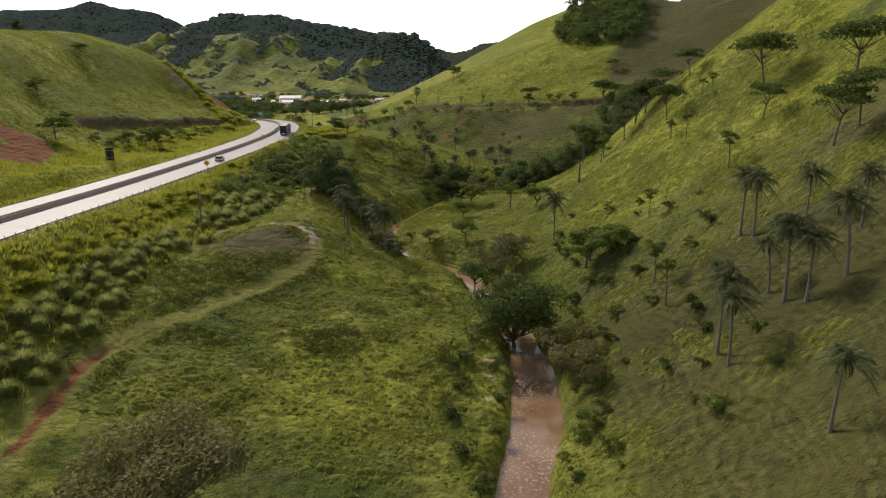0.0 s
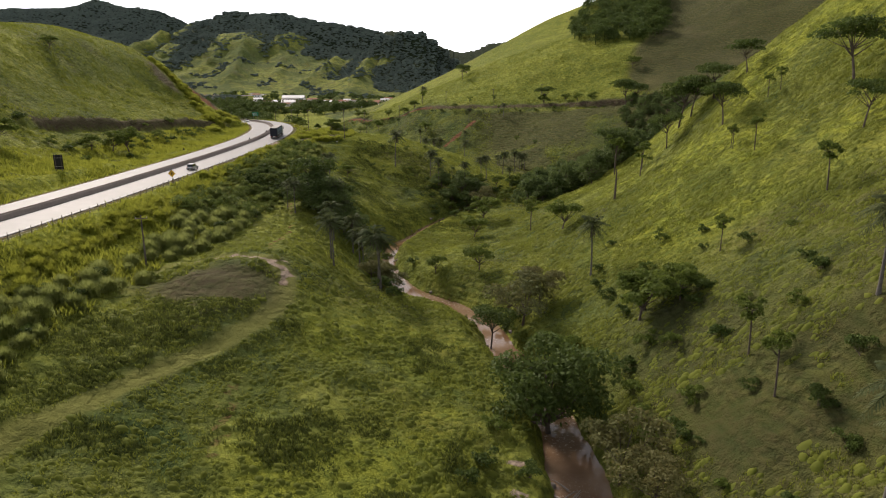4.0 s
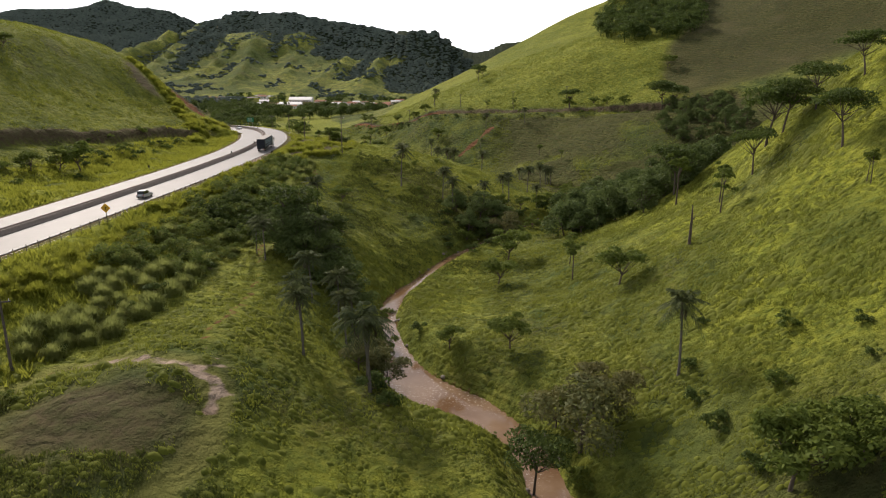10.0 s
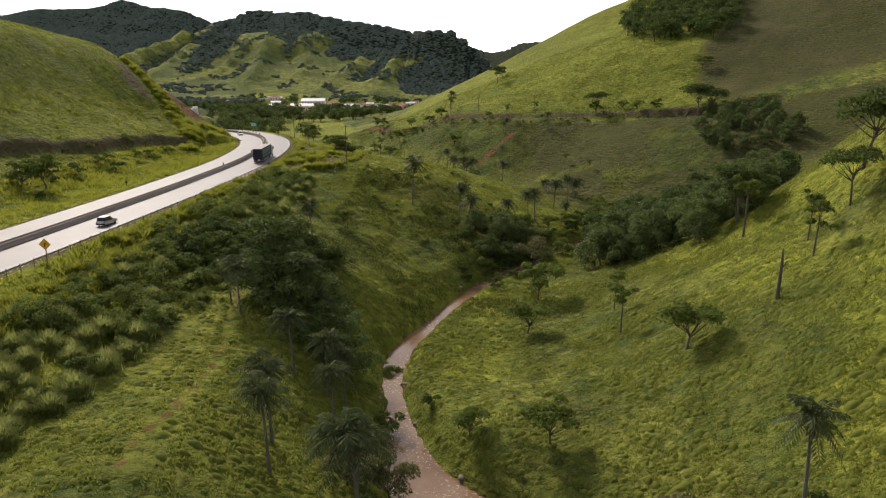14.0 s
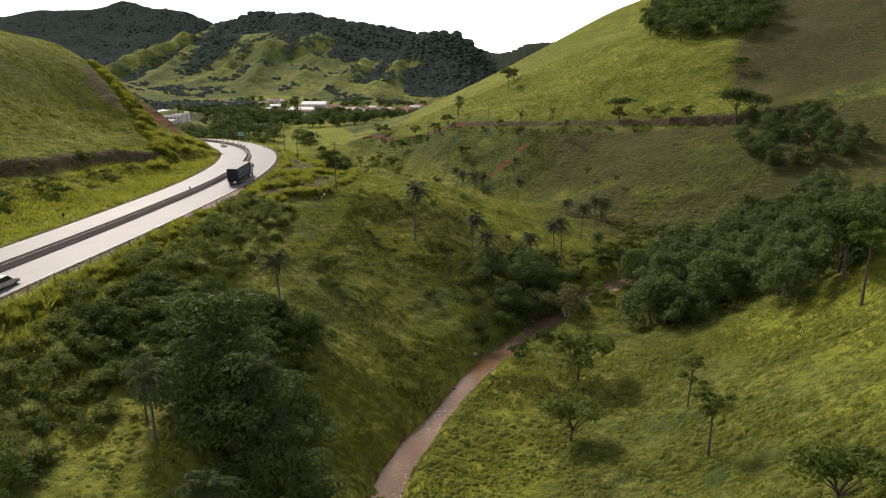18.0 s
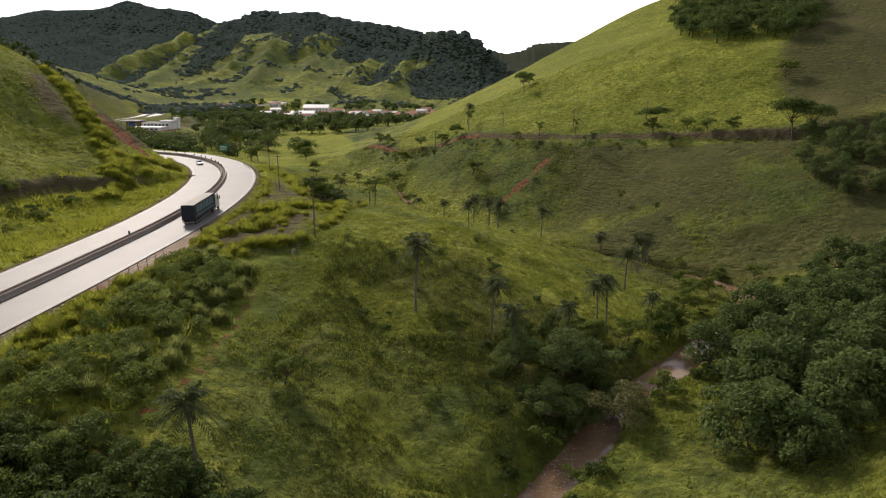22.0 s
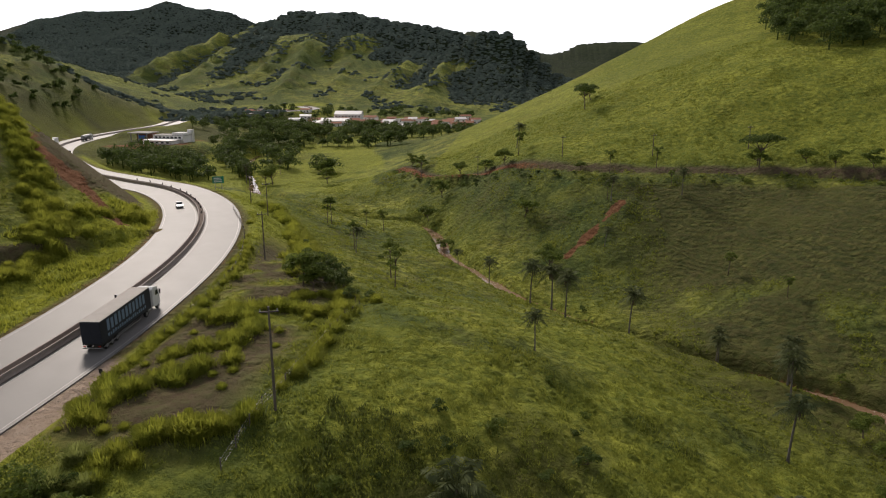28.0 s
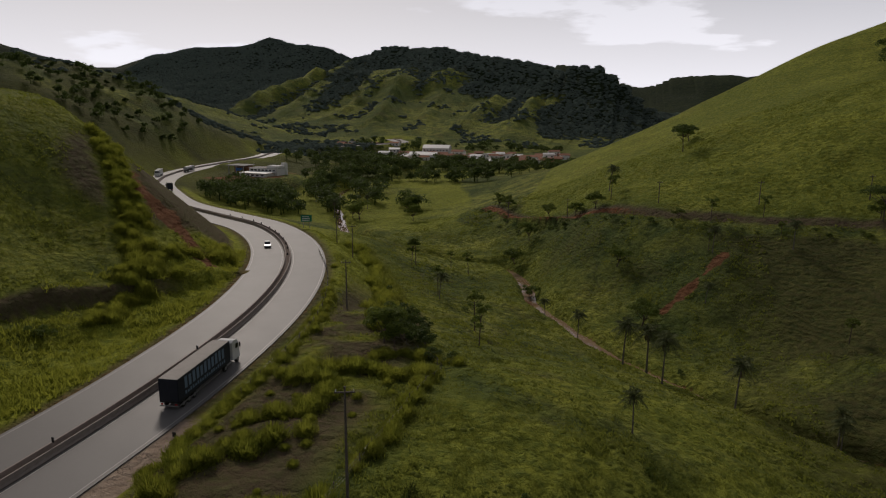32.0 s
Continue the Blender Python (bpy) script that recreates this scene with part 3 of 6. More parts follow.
def water_material():
    n = Nodes("muddy_water", 0.04, 0.0, 1.0)
    n.bsdf.inputs["IOR"].default_value = 1.33
    c = n.mix(n.ramp(n.noise(0.12, 4), 0.35, 0.68), (0.160, 0.090, 0.046), (0.280, 0.190, 0.122))
    foam = n.calc('MULTIPLY', n.ramp(n.noise(2.2, 6, 0.7), 0.54, 0.68), n.ramp(n.noise(0.08, 2), 0.40, 0.56))
    n.colour(n.mix(foam, c, (0.55, 0.47, 0.38))).rough(n.calc('ADD', 0.03, n.calc('MULTIPLY', foam, 0.5)))
    n.bump(n.calc('ADD', n.noise(0.9, 5, 0.6), n.noise(3.5, 3)), 0.07, 0.06)
    return n.mat


# the surfaces of the setting
M_GROUND, M_ROAD, M_WATER = ground_material(), road_material(), water_material()
M_BARRIER = plain("weathered_brown_concrete", (0.190, 0.150, 0.130), (0.360, 0.310, 0.275), 1.5)
M_DIRT = plain("dark_brown_dirt", (0.085, 0.063, 0.050), (0.165, 0.126, 0.100), 0.6, 0.95)
M_PAINT = plain("worn_white_road_paint", (0.30, 0.29, 0.27), (0.42, 0.41, 0.39), 4.0, 0.6)

# ---- the ground sheet, the river and the highway ----
def wooded(x, y, z):
    """Where woods cover the far hills: the heights, and the gullies between the grassy spurs."""
    n = fbm(x / 170 + 3, y / 170 + 8, 5) * 2
    spur = np.full(np.shape(x), 1e9)
    for crest in SPURS:
        for px, py, _ in curve_through(crest, 40.0):
            spur = np.minimum(spur, np.hypot(x - px, y - py))
    far = smooth(620, 780, y) * smooth(62, 80, z + 34 * n) * smooth(24, 44, spur + 18 * n)
    hollow = smooth(980, 1050, y) * smooth(38, 54, spur + 60 * n) * smooth(12, 22, z) * 0.95
    distant = smooth(1640, 1720, y) * smooth(40, 70, z)
    left = smooth(-250, -300, x) * smooth(380, 520, y) * smooth(0.06, 0.25, n + 0.05) * (1 - smooth(900, 1000, y))
    return np.clip(np.maximum(np.maximum(far, hollow), np.maximum(distant, left * 0.9)), 0, 1)


road_d, _ = nearest(ROAD, MX, MY)
river_d, _ = nearest(RIVER, MX, MY)
LUSH_SUN = (1 - smooth(16, 42, np.abs(road_d))) * smooth(0.32, 0.6, vnoise(MX / 14, MY / 14) + 0.25)
LUSH_SUN = np.maximum(LUSH_SUN, smooth(-34, -22, road_d) * (1 - smooth(-13, -11, road_d)) * (MY > 150) * smooth(-0.2, 0.0, fbm(MX / 8, MY / 8, 3)))
LUSH_SUN = np.maximum(LUSH_SUN, (1 - smooth(2, 16, np.abs(river_d))) * 0.35)
LUSH_SUN = np.maximum(LUSH_SUN, smooth(20, 36, MX) * (1 - smooth(85, 110, MX)) * smooth(115, 140, MY) * (1 - smooth(215, 235, MY)) * smooth(-0.22, 0.08, fbm(MX / 17, MY / 17, 4)) * 0.85)      # sunlit slope, its brightness painted as yellow-green
# yellow grass, tinted brighter where the slope turns from the sun
LUSH_SUN = np.maximum(LUSH_SUN, smooth(-48, -42, MX) * (1 - smooth(-18, -12, MX)) * smooth(128, 138, MY) * (1 - smooth(188, 205, MY)) * smooth(-0.25, 0.05, fbm(MX / 12, MY / 12, 4)) * 0.45)
LUSH_SUN = np.maximum(LUSH_SUN, smooth(-26, -18, MX) * (1 - smooth(0, 8, MX)) * smooth(60, 75, MY) * (1 - smooth(118, 135, MY)) * smooth(-0.2, 0.1, fbm(MX / 14 + 8, MY / 14, 4)) * 0.7)
DRY_SHADE = smooth(0, 12, 14 - np.hypot((MX + 35) / 1.15, (MY - 119) / 0.85)) * smooth(-0.25, 0.15, fbm(MX / 7, MY / 7, 4) + 0.02) * 0.8          # the trodden ground inside the track
DRY_SHADE = np.maximum(DRY_SHADE, (np.abs(road_d) > 8) * (1 - smooth(9.8, 11.2, np.abs(road_d))) * 0.85)      # dull dirt beside the carriageways
DRY_SHADE = np.maximum(DRY_SHADE, smooth(12.5, 15, road_d) * (1 - smooth(28, 33, road_d)) * smooth(258, 268, MY) * (1 - smooth(335, 365, MY)) * smooth(-0.20, -0.02, fbm(MX / 9 + 9, MY / 9, 4)) * 0.95)
DRY_SHADE = np.maximum(DRY_SHADE, smooth(0, 5, 27 - np.hypot((MX + 131) / 0.75, (MY - 366) / 1.15)) * (road_d < -13.5) * 0.95)      # dark earth of the cut face
DRY_SHADE = np.maximum(DRY_SHADE, smooth(17, 32, MX) * (1 - smooth(100, 140, MY)) * smooth(-0.22, 0.12, fbm(MX / 16, MY / 16, 4)) * 0.55)       # thin tired grass above the near bank, browned to paint in cloud shadow
LUSH_SUN = np.maximum(LUSH_SUN, 0.75 * (MZ < 7) * smooth(470, 500, MY) * (1 - smooth(760, 860, MY)) * (MX < -40) * smooth(-0.25, 0.0, fbm(MX / 50, MY / 50, 3)))     # flat fields of the far valley
stair_d, _ = nearest(STAIR, MX, MY)
LUSH_SUN = np.maximum(LUSH_SUN, 1 - smooth(2.5, 5.5, np.abs(stair_d)))
DRY_SHADE = np.where(np.abs(stair_d) < 4.5, DRY_SHADE * 0.1, DRY_SHADE)
terrace_d, _ = nearest(TERRACE, MX, MY)
terrace_d = -terrace_d
RANK_SHADE = smooth(2, 9, terrace_d) * (1 - smooth(95, 150, terrace_d)) * smooth(-6, 24, MX) * smooth(285, 318, MY) * smooth(-0.30, -0.02, fbm(MX / 24, MY / 18, 4) + 0.06) * 0.88      # rough sward below the terrace track, darkened to paint in its shade
DRY_SHADE = np.maximum(DRY_SHADE, smooth(-6.5, -4.5, terrace_d) * (1 - smooth(-1.8, -0.8, terrace_d)) * 1.0)      # earth of the terrace cut, dark to paint in the shaded face
RANK_SHADE = np.maximum(RANK_SHADE, smooth(12, 26, MX + 8 * fbm(MX / 15, MY / 15, 3)) * (1 - smooth(100, 150, MY + MX * 0.35)) * smooth(-0.32, -0.02, fbm(MX / 11, MY / 11, 4) + 0.05) * 0.85)      # slope above the near bank, its cloud shade painted as dark sward
RANK_SHADE = np.maximum(RANK_SHADE, (road_d < -22) * (MX > -190) * smooth(190, 240, MY) * (1 - smooth(360, 400, MY)) * smooth(-0.15, 0.08, fbm(MX / 22 + 4, MY / 22, 4)) * 0.1)
LUSH_SUN = np.maximum(LUSH_SUN, (road_d < -16) * (MX > -260) * smooth(120, 160, MY) * (1 - smooth(420, 470, MY)) * smooth(-0.25, 0.08, fbm(MX / 30 + 4, MY / 18, 4)) * 0.5)      # hill across the highway, sunlight painted in as brighter green
# foot of the spur, cloud shade put into the ground colour
RANK_SHADE = np.maximum(RANK_SHADE, smooth(226, 242, MY) * (1 - smooth(262, 290, MY + 0.5 * MX)) * smooth(-34, -26, MX) * (MX < 30) * smooth(-0.15, 0.12, fbm(MX / 12 + 2, MY / 12, 4)) * 0.7)
RANK_SHADE = np.maximum(RANK_SHADE, smooth(-225, -250, MX) * smooth(380, 430, MY) * (1 - smooth(850, 950, MY)) * smooth(-0.3, 0.0, fbm(MX / 60, MY / 60, 4)) * 0.75)
# backlit foothills, lifted a little by painting them brighter
LUSH_SUN = np.maximum(LUSH_SUN, smooth(860, 1000, MY) * smooth(-0.2, 0.1, fbm(MX / 70, MY / 70, 4)) * 0.10)
LUSH_SUN = np.maximum(LUSH_SUN, smooth(-30, -24, MX) * (1 - smooth(-2, 6, MX)) * smooth(172, 182, MY) * (1 - smooth(225, 242, MY)) * smooth(-0.2, 0.1, fbm(MX / 11, MY / 11, 4)) * 0.7)
LUSH_SUN = np.maximum(LUSH_SUN, smooth(3, 12, -terrace_d) * (MX > -60) * (MX < 130) * (MY > 400) * (MY < 640) * 0.55)
LUSH_SUN = np.maximum(LUSH_SUN, smooth(-44, -36, MX) * (1 - smooth(20, 34, MX)) * smooth(232, 262, MY) * (1 - smooth(318, 340, MY)) * smooth(-0.25, 0.05, fbm(MX / 13 + 5, MY / 9, 4)) * 0.6)      # top of the spur, its sunlit look put into the colour
track_d, _ = nearest(TRACK, MX, MY)
ledge_d, _ = nearest(LEDGE, MX, MY)
DRY_SHADE = np.maximum(DRY_SHADE, (1 - smooth(1.2, 2.4, np.abs(ledge_d + 1.0))) * smooth(214, 226, MY) * (1 - smooth(322, 336, MY)) * 0.95)      # the earth scarp at the hill's foot, its shaded face painted dark
SHADED_FLANK = smooth(93, 103, MX - 0.45 * np.maximum(MY - 436, 0) + 7 * fbm(MX / 22, MY / 22, 3)) * smooth(388, 410, MY) * (1 - smooth(600, 680, MY)) * (MX > 60)
DRY_SHADE = np.maximum(DRY_SHADE, SHADED_FLANK * 0.75)      # parched flank, its brown also painting the cloud shadow there
RANK_SHADE = np.maximum(RANK_SHADE, SHADED_FLANK * smooth(-0.45, 0.0, fbm(MX / 18, MY / 18, 4)) * 0.95)      # scrub on the parched flank, darkened further for painted shade
SHOULDER = smooth(7.6, 8.4, road_d) * (1 - smooth(11.0, 13.0, road_d + 2.5 * fbm(MX / 5, MY / 5, 3))) * smooth(244, 252, MY) * (1 - smooth(276, 290, MY))
BARE = np.maximum(BARE, SHOULDER)      # trodden dirt beside the highway
SHORT = (1 - smooth(1.0, 2.2, np.abs(track_d))) * 0.9
PALEBIT = smooth(0, 2, 5 - np.hypot(MX - 7.4, (MY - 87) / 2)) + smooth(0, 3, 7 - np.hypot(MX + 26.5, (MY - 128) / 1.1)) + smooth(0, 3, 8 - np.hypot(MX + 36, MY - 129)) + smooth(0, 3, 5 - np.hypot(MX - 8, MY - 134)) + smooth(0, 20, 30 - np.abs(MY - 268)) * (road_d > 8) * (road_d < 14)
ground = new("ground", grid_mesh("ground", GX, GY, MZ, {"bare": BARE, "lush": LUSH_SUN, "dry_shade": DRY_SHADE, "rank": RANK_SHADE, "wood": wooded(MX, MY, MZ), "short": SHORT, "pale": np.clip(PALEBIT, 0, 1)}))
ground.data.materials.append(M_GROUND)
tagged(ground, "hilly green pasture with worn cattle steps and red soil", "ground", kind="structure")


def ribbon(line, left, right, lift=0.0, cross=1, widths=None):
    """Vertices and faces of a strip along a line of (x, y, z), from left to right metres off it (minus: to the left)."""
    tang = np.gradient(line[:, :2], axis=0)
    tang /= np.linalg.norm(tang, axis=1)[:, None]
    side = np.stack([tang[:, 1], -tang[:, 0]], 1)
    verts, faces = [], []
    for k, (p, s) in enumerate(zip(line, side)):
        for c in range(cross + 1):
            o = left + (right - left) * c / cross
            if widths is not None:
                o *= widths[k]
            verts.append((p[0] + s[0] * o, p[1] + s[1] * o, p[2] + lift))
    n = cross + 1
    for k in range(len(line) - 1):
        for c in range(cross):
            a = k * n + c
            faces.append((a, a + 1, a + n + 1, a + n))
    return verts, faces


def slab(name, line, left, right, top, thick, material, cross=1):
    """A strip along a line with thickness and closed edges."""
    v, f = ribbon(line, left, right, top, cross)
    n, w = len(v), cross + 1
    v = v + [(x, y, z - thick) for x, y, z in v]
    rows = len(line)
    f = list(f)
    for k in range(rows - 1):
        a, b = k * w, (k + 1) * w
        f.append((a + n, a, b, b + n))
        f.append((a + w - 1, a + w - 1 + n, b + w - 1 + n, b + w - 1))
    me = mesh_from(name, v, f)
    me.materials.append(material)
    return me


near_road = ROAD[ROAD[:, 1] > -118]
for nm, l, r, lab in (("road", -8.9, -0.9, "pale worn carriageway of a divided highway, damp and shining"), ("road", 0.9, 8.9, "pale worn carriageway of a divided highway beside a grass bank")):
    tagged(new(nm, slab(nm, near_road, l, r, 0.0, 0.4, M_ROAD, 3)), lab, "road", kind="structure")
tagged(new("median_strip", slab("median_strip", near_road, -0.9, 0.9, 0.04, 0.4, M_DIRT)), "dark dirty median strip of the highway", "median", kind="structure")

water_v, water_f = ribbon(np.c_[RIVER[:, :2], np.zeros(len(RIVER))], -1, 1, 0.0, 4, RIVER[:, 2] + 1.3)
water = new("water", mesh_from("water", water_v, water_f, True))
water.data.materials.append(M_WATER)
tagged(water, "shallow muddy brown river with riffles", "river", kind="structure")

# ---- plants ----
M_BARK = plain("grey_brown_bark", (0.060, 0.045, 0.034), (0.150, 0.120, 0.095), 2.0, 0.95)
M_PALM_TRUNK = plain("grey_palm_trunk", (0.085, 0.075, 0.065), (0.200, 0.180, 0.155), 2.5, 0.95)
M_PALM = leafy("palm_leaf", (0.036, 0.059, 0.023), (0.107, 0.134, 0.049), (0.137, 0.145, 0.060), 0.35)
M_DARK = leafy("dark_leaf", (0.029, 0.053, 0.012), (0.091, 0.134, 0.026), (0.108, 0.140, 0.031), 0.38)
M_LEAF = leafy("mid_green_leaf", (0.060, 0.098, 0.015), (0.163, 0.212, 0.035), (0.175, 0.205, 0.043), 0.45)
M_THICKET = leafy("thicket_leaf", (0.055, 0.092, 0.018), (0.160, 0.210, 0.038), (0.190, 0.225, 0.055), 0.42)
M_WOOD = leafy("woodland_leaf", (0.034, 0.062, 0.018), (0.130, 0.178, 0.048), (0.150, 0.190, 0.056), 0.42)
M_PALE = leafy("grey_green_leaf", (0.069, 0.090, 0.030), (0.172, 0.186, 0.069), (0.196, 0.161, 0.057), 0.38)
M_CANE = leafy("cane_grass_leaf", (0.120, 0.162, 0.018), (0.296, 0.330, 0.040), (0.345, 0.342, 0.052), 0.60, 0.12)
M_CANE_DARK = leafy("dark_cane_grass_leaf", (0.110, 0.150, 0.035), (0.300, 0.340, 0.085), (0.340, 0.360, 0.120), 0.55, 0.12)
M_TUFT = leafy("pasture_tuft_blade", (0.138, 0.168, 0.027), (0.232, 0.262, 0.042), (0.250, 0.262, 0.048), 0.50, 0.12)


def fast_mesh(name, verts, faces, material, smooth_shade=False):
    """A mesh from an array of places and one of faces (all triangles, or all quads)."""
    verts, faces = np.asarray(verts, np.float32), np.asarray(faces, np.int32)
    me = bpy.data.meshes.new(name)
    me.vertices.add(len(verts))
    me.vertices.foreach_set("co", verts.ravel())
    me.loops.add(faces.size)
    me.loops.foreach_set("vertex_index", faces.ravel())
    me.polygons.add(len(faces))
    me.polygons.foreach_set("loop_start", np.arange(0, faces.size, faces.shape[1], dtype=np.int32))
    me.update(calc_edges=True)
    if smooth_shade:
        me.shade_smooth()
    me.materials.append(material)
    return me


def part(name, mesh, parent, label=""):
    ob = new(name, mesh)
    ob.parent = parent
    return tagged(ob, label)


def tube(points, radii, sides=7):
    """Vertices and quads of a tapered tube along points."""
    p, r = np.array(points, float), np.asarray(radii, float)
    t = np.gradient(p, axis=0)
    t /= np.linalg.norm(t, axis=1)[:, None] + 1e-9
    a = np.cross(t, np.where(np.abs(t[:, 2:3]) > 0.9, [[1.0, 0, 0]], [[0, 0, 1.0]]))
    a /= np.linalg.norm(a, axis=1)[:, None]
    b = np.cross(t, a)
    ang = np.linspace(0, 2 * np.pi, sides, endpoint=False)
    v = p[:, None] + r[:, None, None] * (np.cos(ang)[None, :, None] * a[:, None] + np.sin(ang)[None, :, None] * b[:, None])
    n = len(p)
    f = [(k * sides + i, k * sides + (i + 1) % sides, (k + 1) * sides + (i + 1) % sides, (k + 1) * sides + i) for k in range(n - 1) for i in range(sides)]
    return v.reshape(-1, 3), np.array(f)


def merged(pieces):
    vs, fs, n = [], [], 0
    for v, f in pieces:
        vs.append(v)
        fs.append(np.asarray(f) + n)
        n += len(v)
    return np.concatenate(vs), np.concatenate(fs)


def leaf_cloud(rg, clumps, count, size, inside=0.25, flat=0.5):
    """Small bent leaf sprays on and in ellipsoid clumps given as rows of (x, y, z, rx, ry, rz)."""
    c = np.array(clumps, float)
    area = c[:, 3] * c[:, 4] + c[:, 5] * (c[:, 3] + c[:, 4])
    k = rg.choice(len(c), count, p=area / area.sum())
    d = rg.normal(size=(count, 3))
    d /= np.linalg.norm(d, axis=1)[:, None]
    d[:, 2] = np.where(d[:, 2] < -0.35, -d[:, 2], d[:, 2])
    reach = np.where(rg.random(count) < inside, rg.uniform(0.35, 0.9, count), rg.uniform(0.86, 1.12, count))
    at = c[k, :3] + d * c[k, 3:] * reach[:, None]
    nrm = d * (1 - flat) + rg.normal(size=(count, 3)) * 0.55 + np.array([0, 0, flat])
    nrm /= np.linalg.norm(nrm, axis=1)[:, None]
    u = np.cross(nrm, rg.normal(size=(count, 3)))
    u /= np.linalg.norm(u, axis=1)[:, None]
    w = np.cross(nrm, u)
    s = size * rg.uniform(0.55, 1.35, count)[:, None]
    v = np.stack([at - u * s, at + w * s * 0.45 - nrm * s * 0.2, at + u * s - nrm * s * 0.35, at - w * s * 0.45 - nrm * s * 0.2], 1)
    return v.reshape(-1, 3), np.arange(count * 4).reshape(-1, 4)


def make_palm(seed):
    rg = np.random.default_rng(seed)
    root = new("palm_tree")
    lean = rg.normal(size=2) * 0.35
    h = 8.6
    t = np.linspace(0, 1, 9)
    pts = np.stack([lean[0] * t ** 2, lean[1] * t ** 2, h * t], 1)
    rad = 0.17 - 0.05 * t + 0.07 * np.exp(-t * 12)
    part("trunk", fast_mesh("trunk", *tube(pts, rad, 8), M_PALM_TRUNK, True), root)
    top = pts[-1]
    vs = []
    rachis = []
    n = 24
    for i in range(n):
        az = i * 2.399 + rg.normal() * 0.15
        el = radians(82 - 118 * (i / n) ** 0.85 + rg.normal() * 6)
        length, droop = rg.uniform(2.7, 3.5), rg.uniform(1.1, 2.0)
        s = np.linspace(0, 1, 15)
        out = np.array([math.cos(az), math.sin(az), 0])
        side = np.array([-math.sin(az), math.cos(az), 0])
        mid = top + out * (length * math.cos(el) * s)[:, None] * 1.0
        mid = mid + np.array([0, 0, 1.0]) * (length * math.sin(el) * s - droop * s ** 2.2)[:, None]
        rachis.append(tube(mid[::2], np.linspace(0.05, 0.015, len(mid[::2])), 4))
        along = np.gradient(mid, axis=0)
        along /= np.linalg.norm(along, axis=1)[:, None]
        for q in range(2, 15):
            ll = 0.95 * math.sin(math.pi * (0.12 + 0.80 * s[q])) ** 0.7 * rg.uniform(0.85, 1.1)
            for sg in (-1, 1):
                d = side * sg * 0.78 + along[q] * 0.45 - np.array([0, 0, 1]) * rg.uniform(0.25, 0.75)
                d /= np.linalg.norm(d)
                w = along[q] * 0.085
                a, e = mid[q], mid[q] + d * ll
                b = mid[q] + d * ll * 0.55 + np.array([0, 0, 0.06])
                vs += [a - w * 0.7, b - w, e, b + w]
    leaves = (np.array(vs), np.arange(len(vs)).reshape(-1, 4))
    part("crown", fast_mesh("crown", *merged([leaves] + rachis), M_PALM), root)
    dead = []
    for i in range(7):
        az = rg.uniform(0, 6.28)
        s = np.linspace(0, 1, 5)
        o = np.array([math.cos(az), math.sin(az), 0])
        dead.append(tube(top + o * (0.12 + 0.55 * np.sin(s * 2.2))[:, None] - np.array([0, 0, 1.0]) * (2.0 * s)[:, None], 0.10 * (1 - s * 0.7) + 0.02, 4))
    part("dead_fronds", fast_mesh("dead_fronds", *merged(dead), M_BARK), root, "hanging brown dead fronds")
    return root


def make_tree(name, seed, height, trunk, spread, clumps, leaves, size, material, flat=0.5, low=0.45, thick=0.022, squash=0.62, bend=0.3):
    """A tapered trunk, limbs to each clump and a crown of leaf sprays. low: where the crown begins, as a share of the height."""
    rg = np.random.default_rng(seed)
    root = new(name)
    fork = height * trunk
    wob = rg.normal(size=2) * bend
    t = np.linspace(0, 1, 6)
    pts = np.stack([wob[0] * t ** 1.5, wob[1] * t ** 1.5, fork * t], 1)
    r0 = height * thick
    pieces = [tube(np.r_[pts[:1] - [[0, 0, 0.5]], pts], np.r_[r0 * 1.25, r0 * (1.15 - 0.45 * t)], 7)]
    rows = []
    for i in range(clumps):
        az = i * 2.399 + rg.normal() * 0.3
        rr = spread * math.sqrt((i + 0.4) / clumps) * rg.uniform(0.75, 1.05)
        zz = height * (low + (1 - low) * rg.uniform(0.15, 0.85) * math.sqrt(max(0.05, 1 - (rr / spread * 0.8) ** 2)))
        cr = spread * rg.uniform(0.28, 0.46) * (1.2 if clumps < 6 else 1.0)
        rows.append((wob[0] + rr * math.cos(az), wob[1] + rr * math.sin(az), zz, cr, cr * rg.uniform(0.8, 1.2), cr * squash))
        s = np.linspace(0, 1, 4)[:, None]
        start = pts[-1] if i % 3 else pts[-2]
        end = np.array(rows[-1][:3]) - [0, 0, cr * squash * 0.3]
        path = start * (1 - s) + end * s + np.array([0, 0, 1]) * (0.12 * height * s * (1 - s)) * -0.4
        pieces.append(tube(path, np.linspace(r0 * 0.55, r0 * 0.10, 4), 5))
    part("trunk", fast_mesh("trunk", *merged(pieces), M_BARK, True), root)
    part("crown", fast_mesh("crown", *leaf_cloud(rg, rows, leaves, size, 0.3, flat), material), root)
    return root


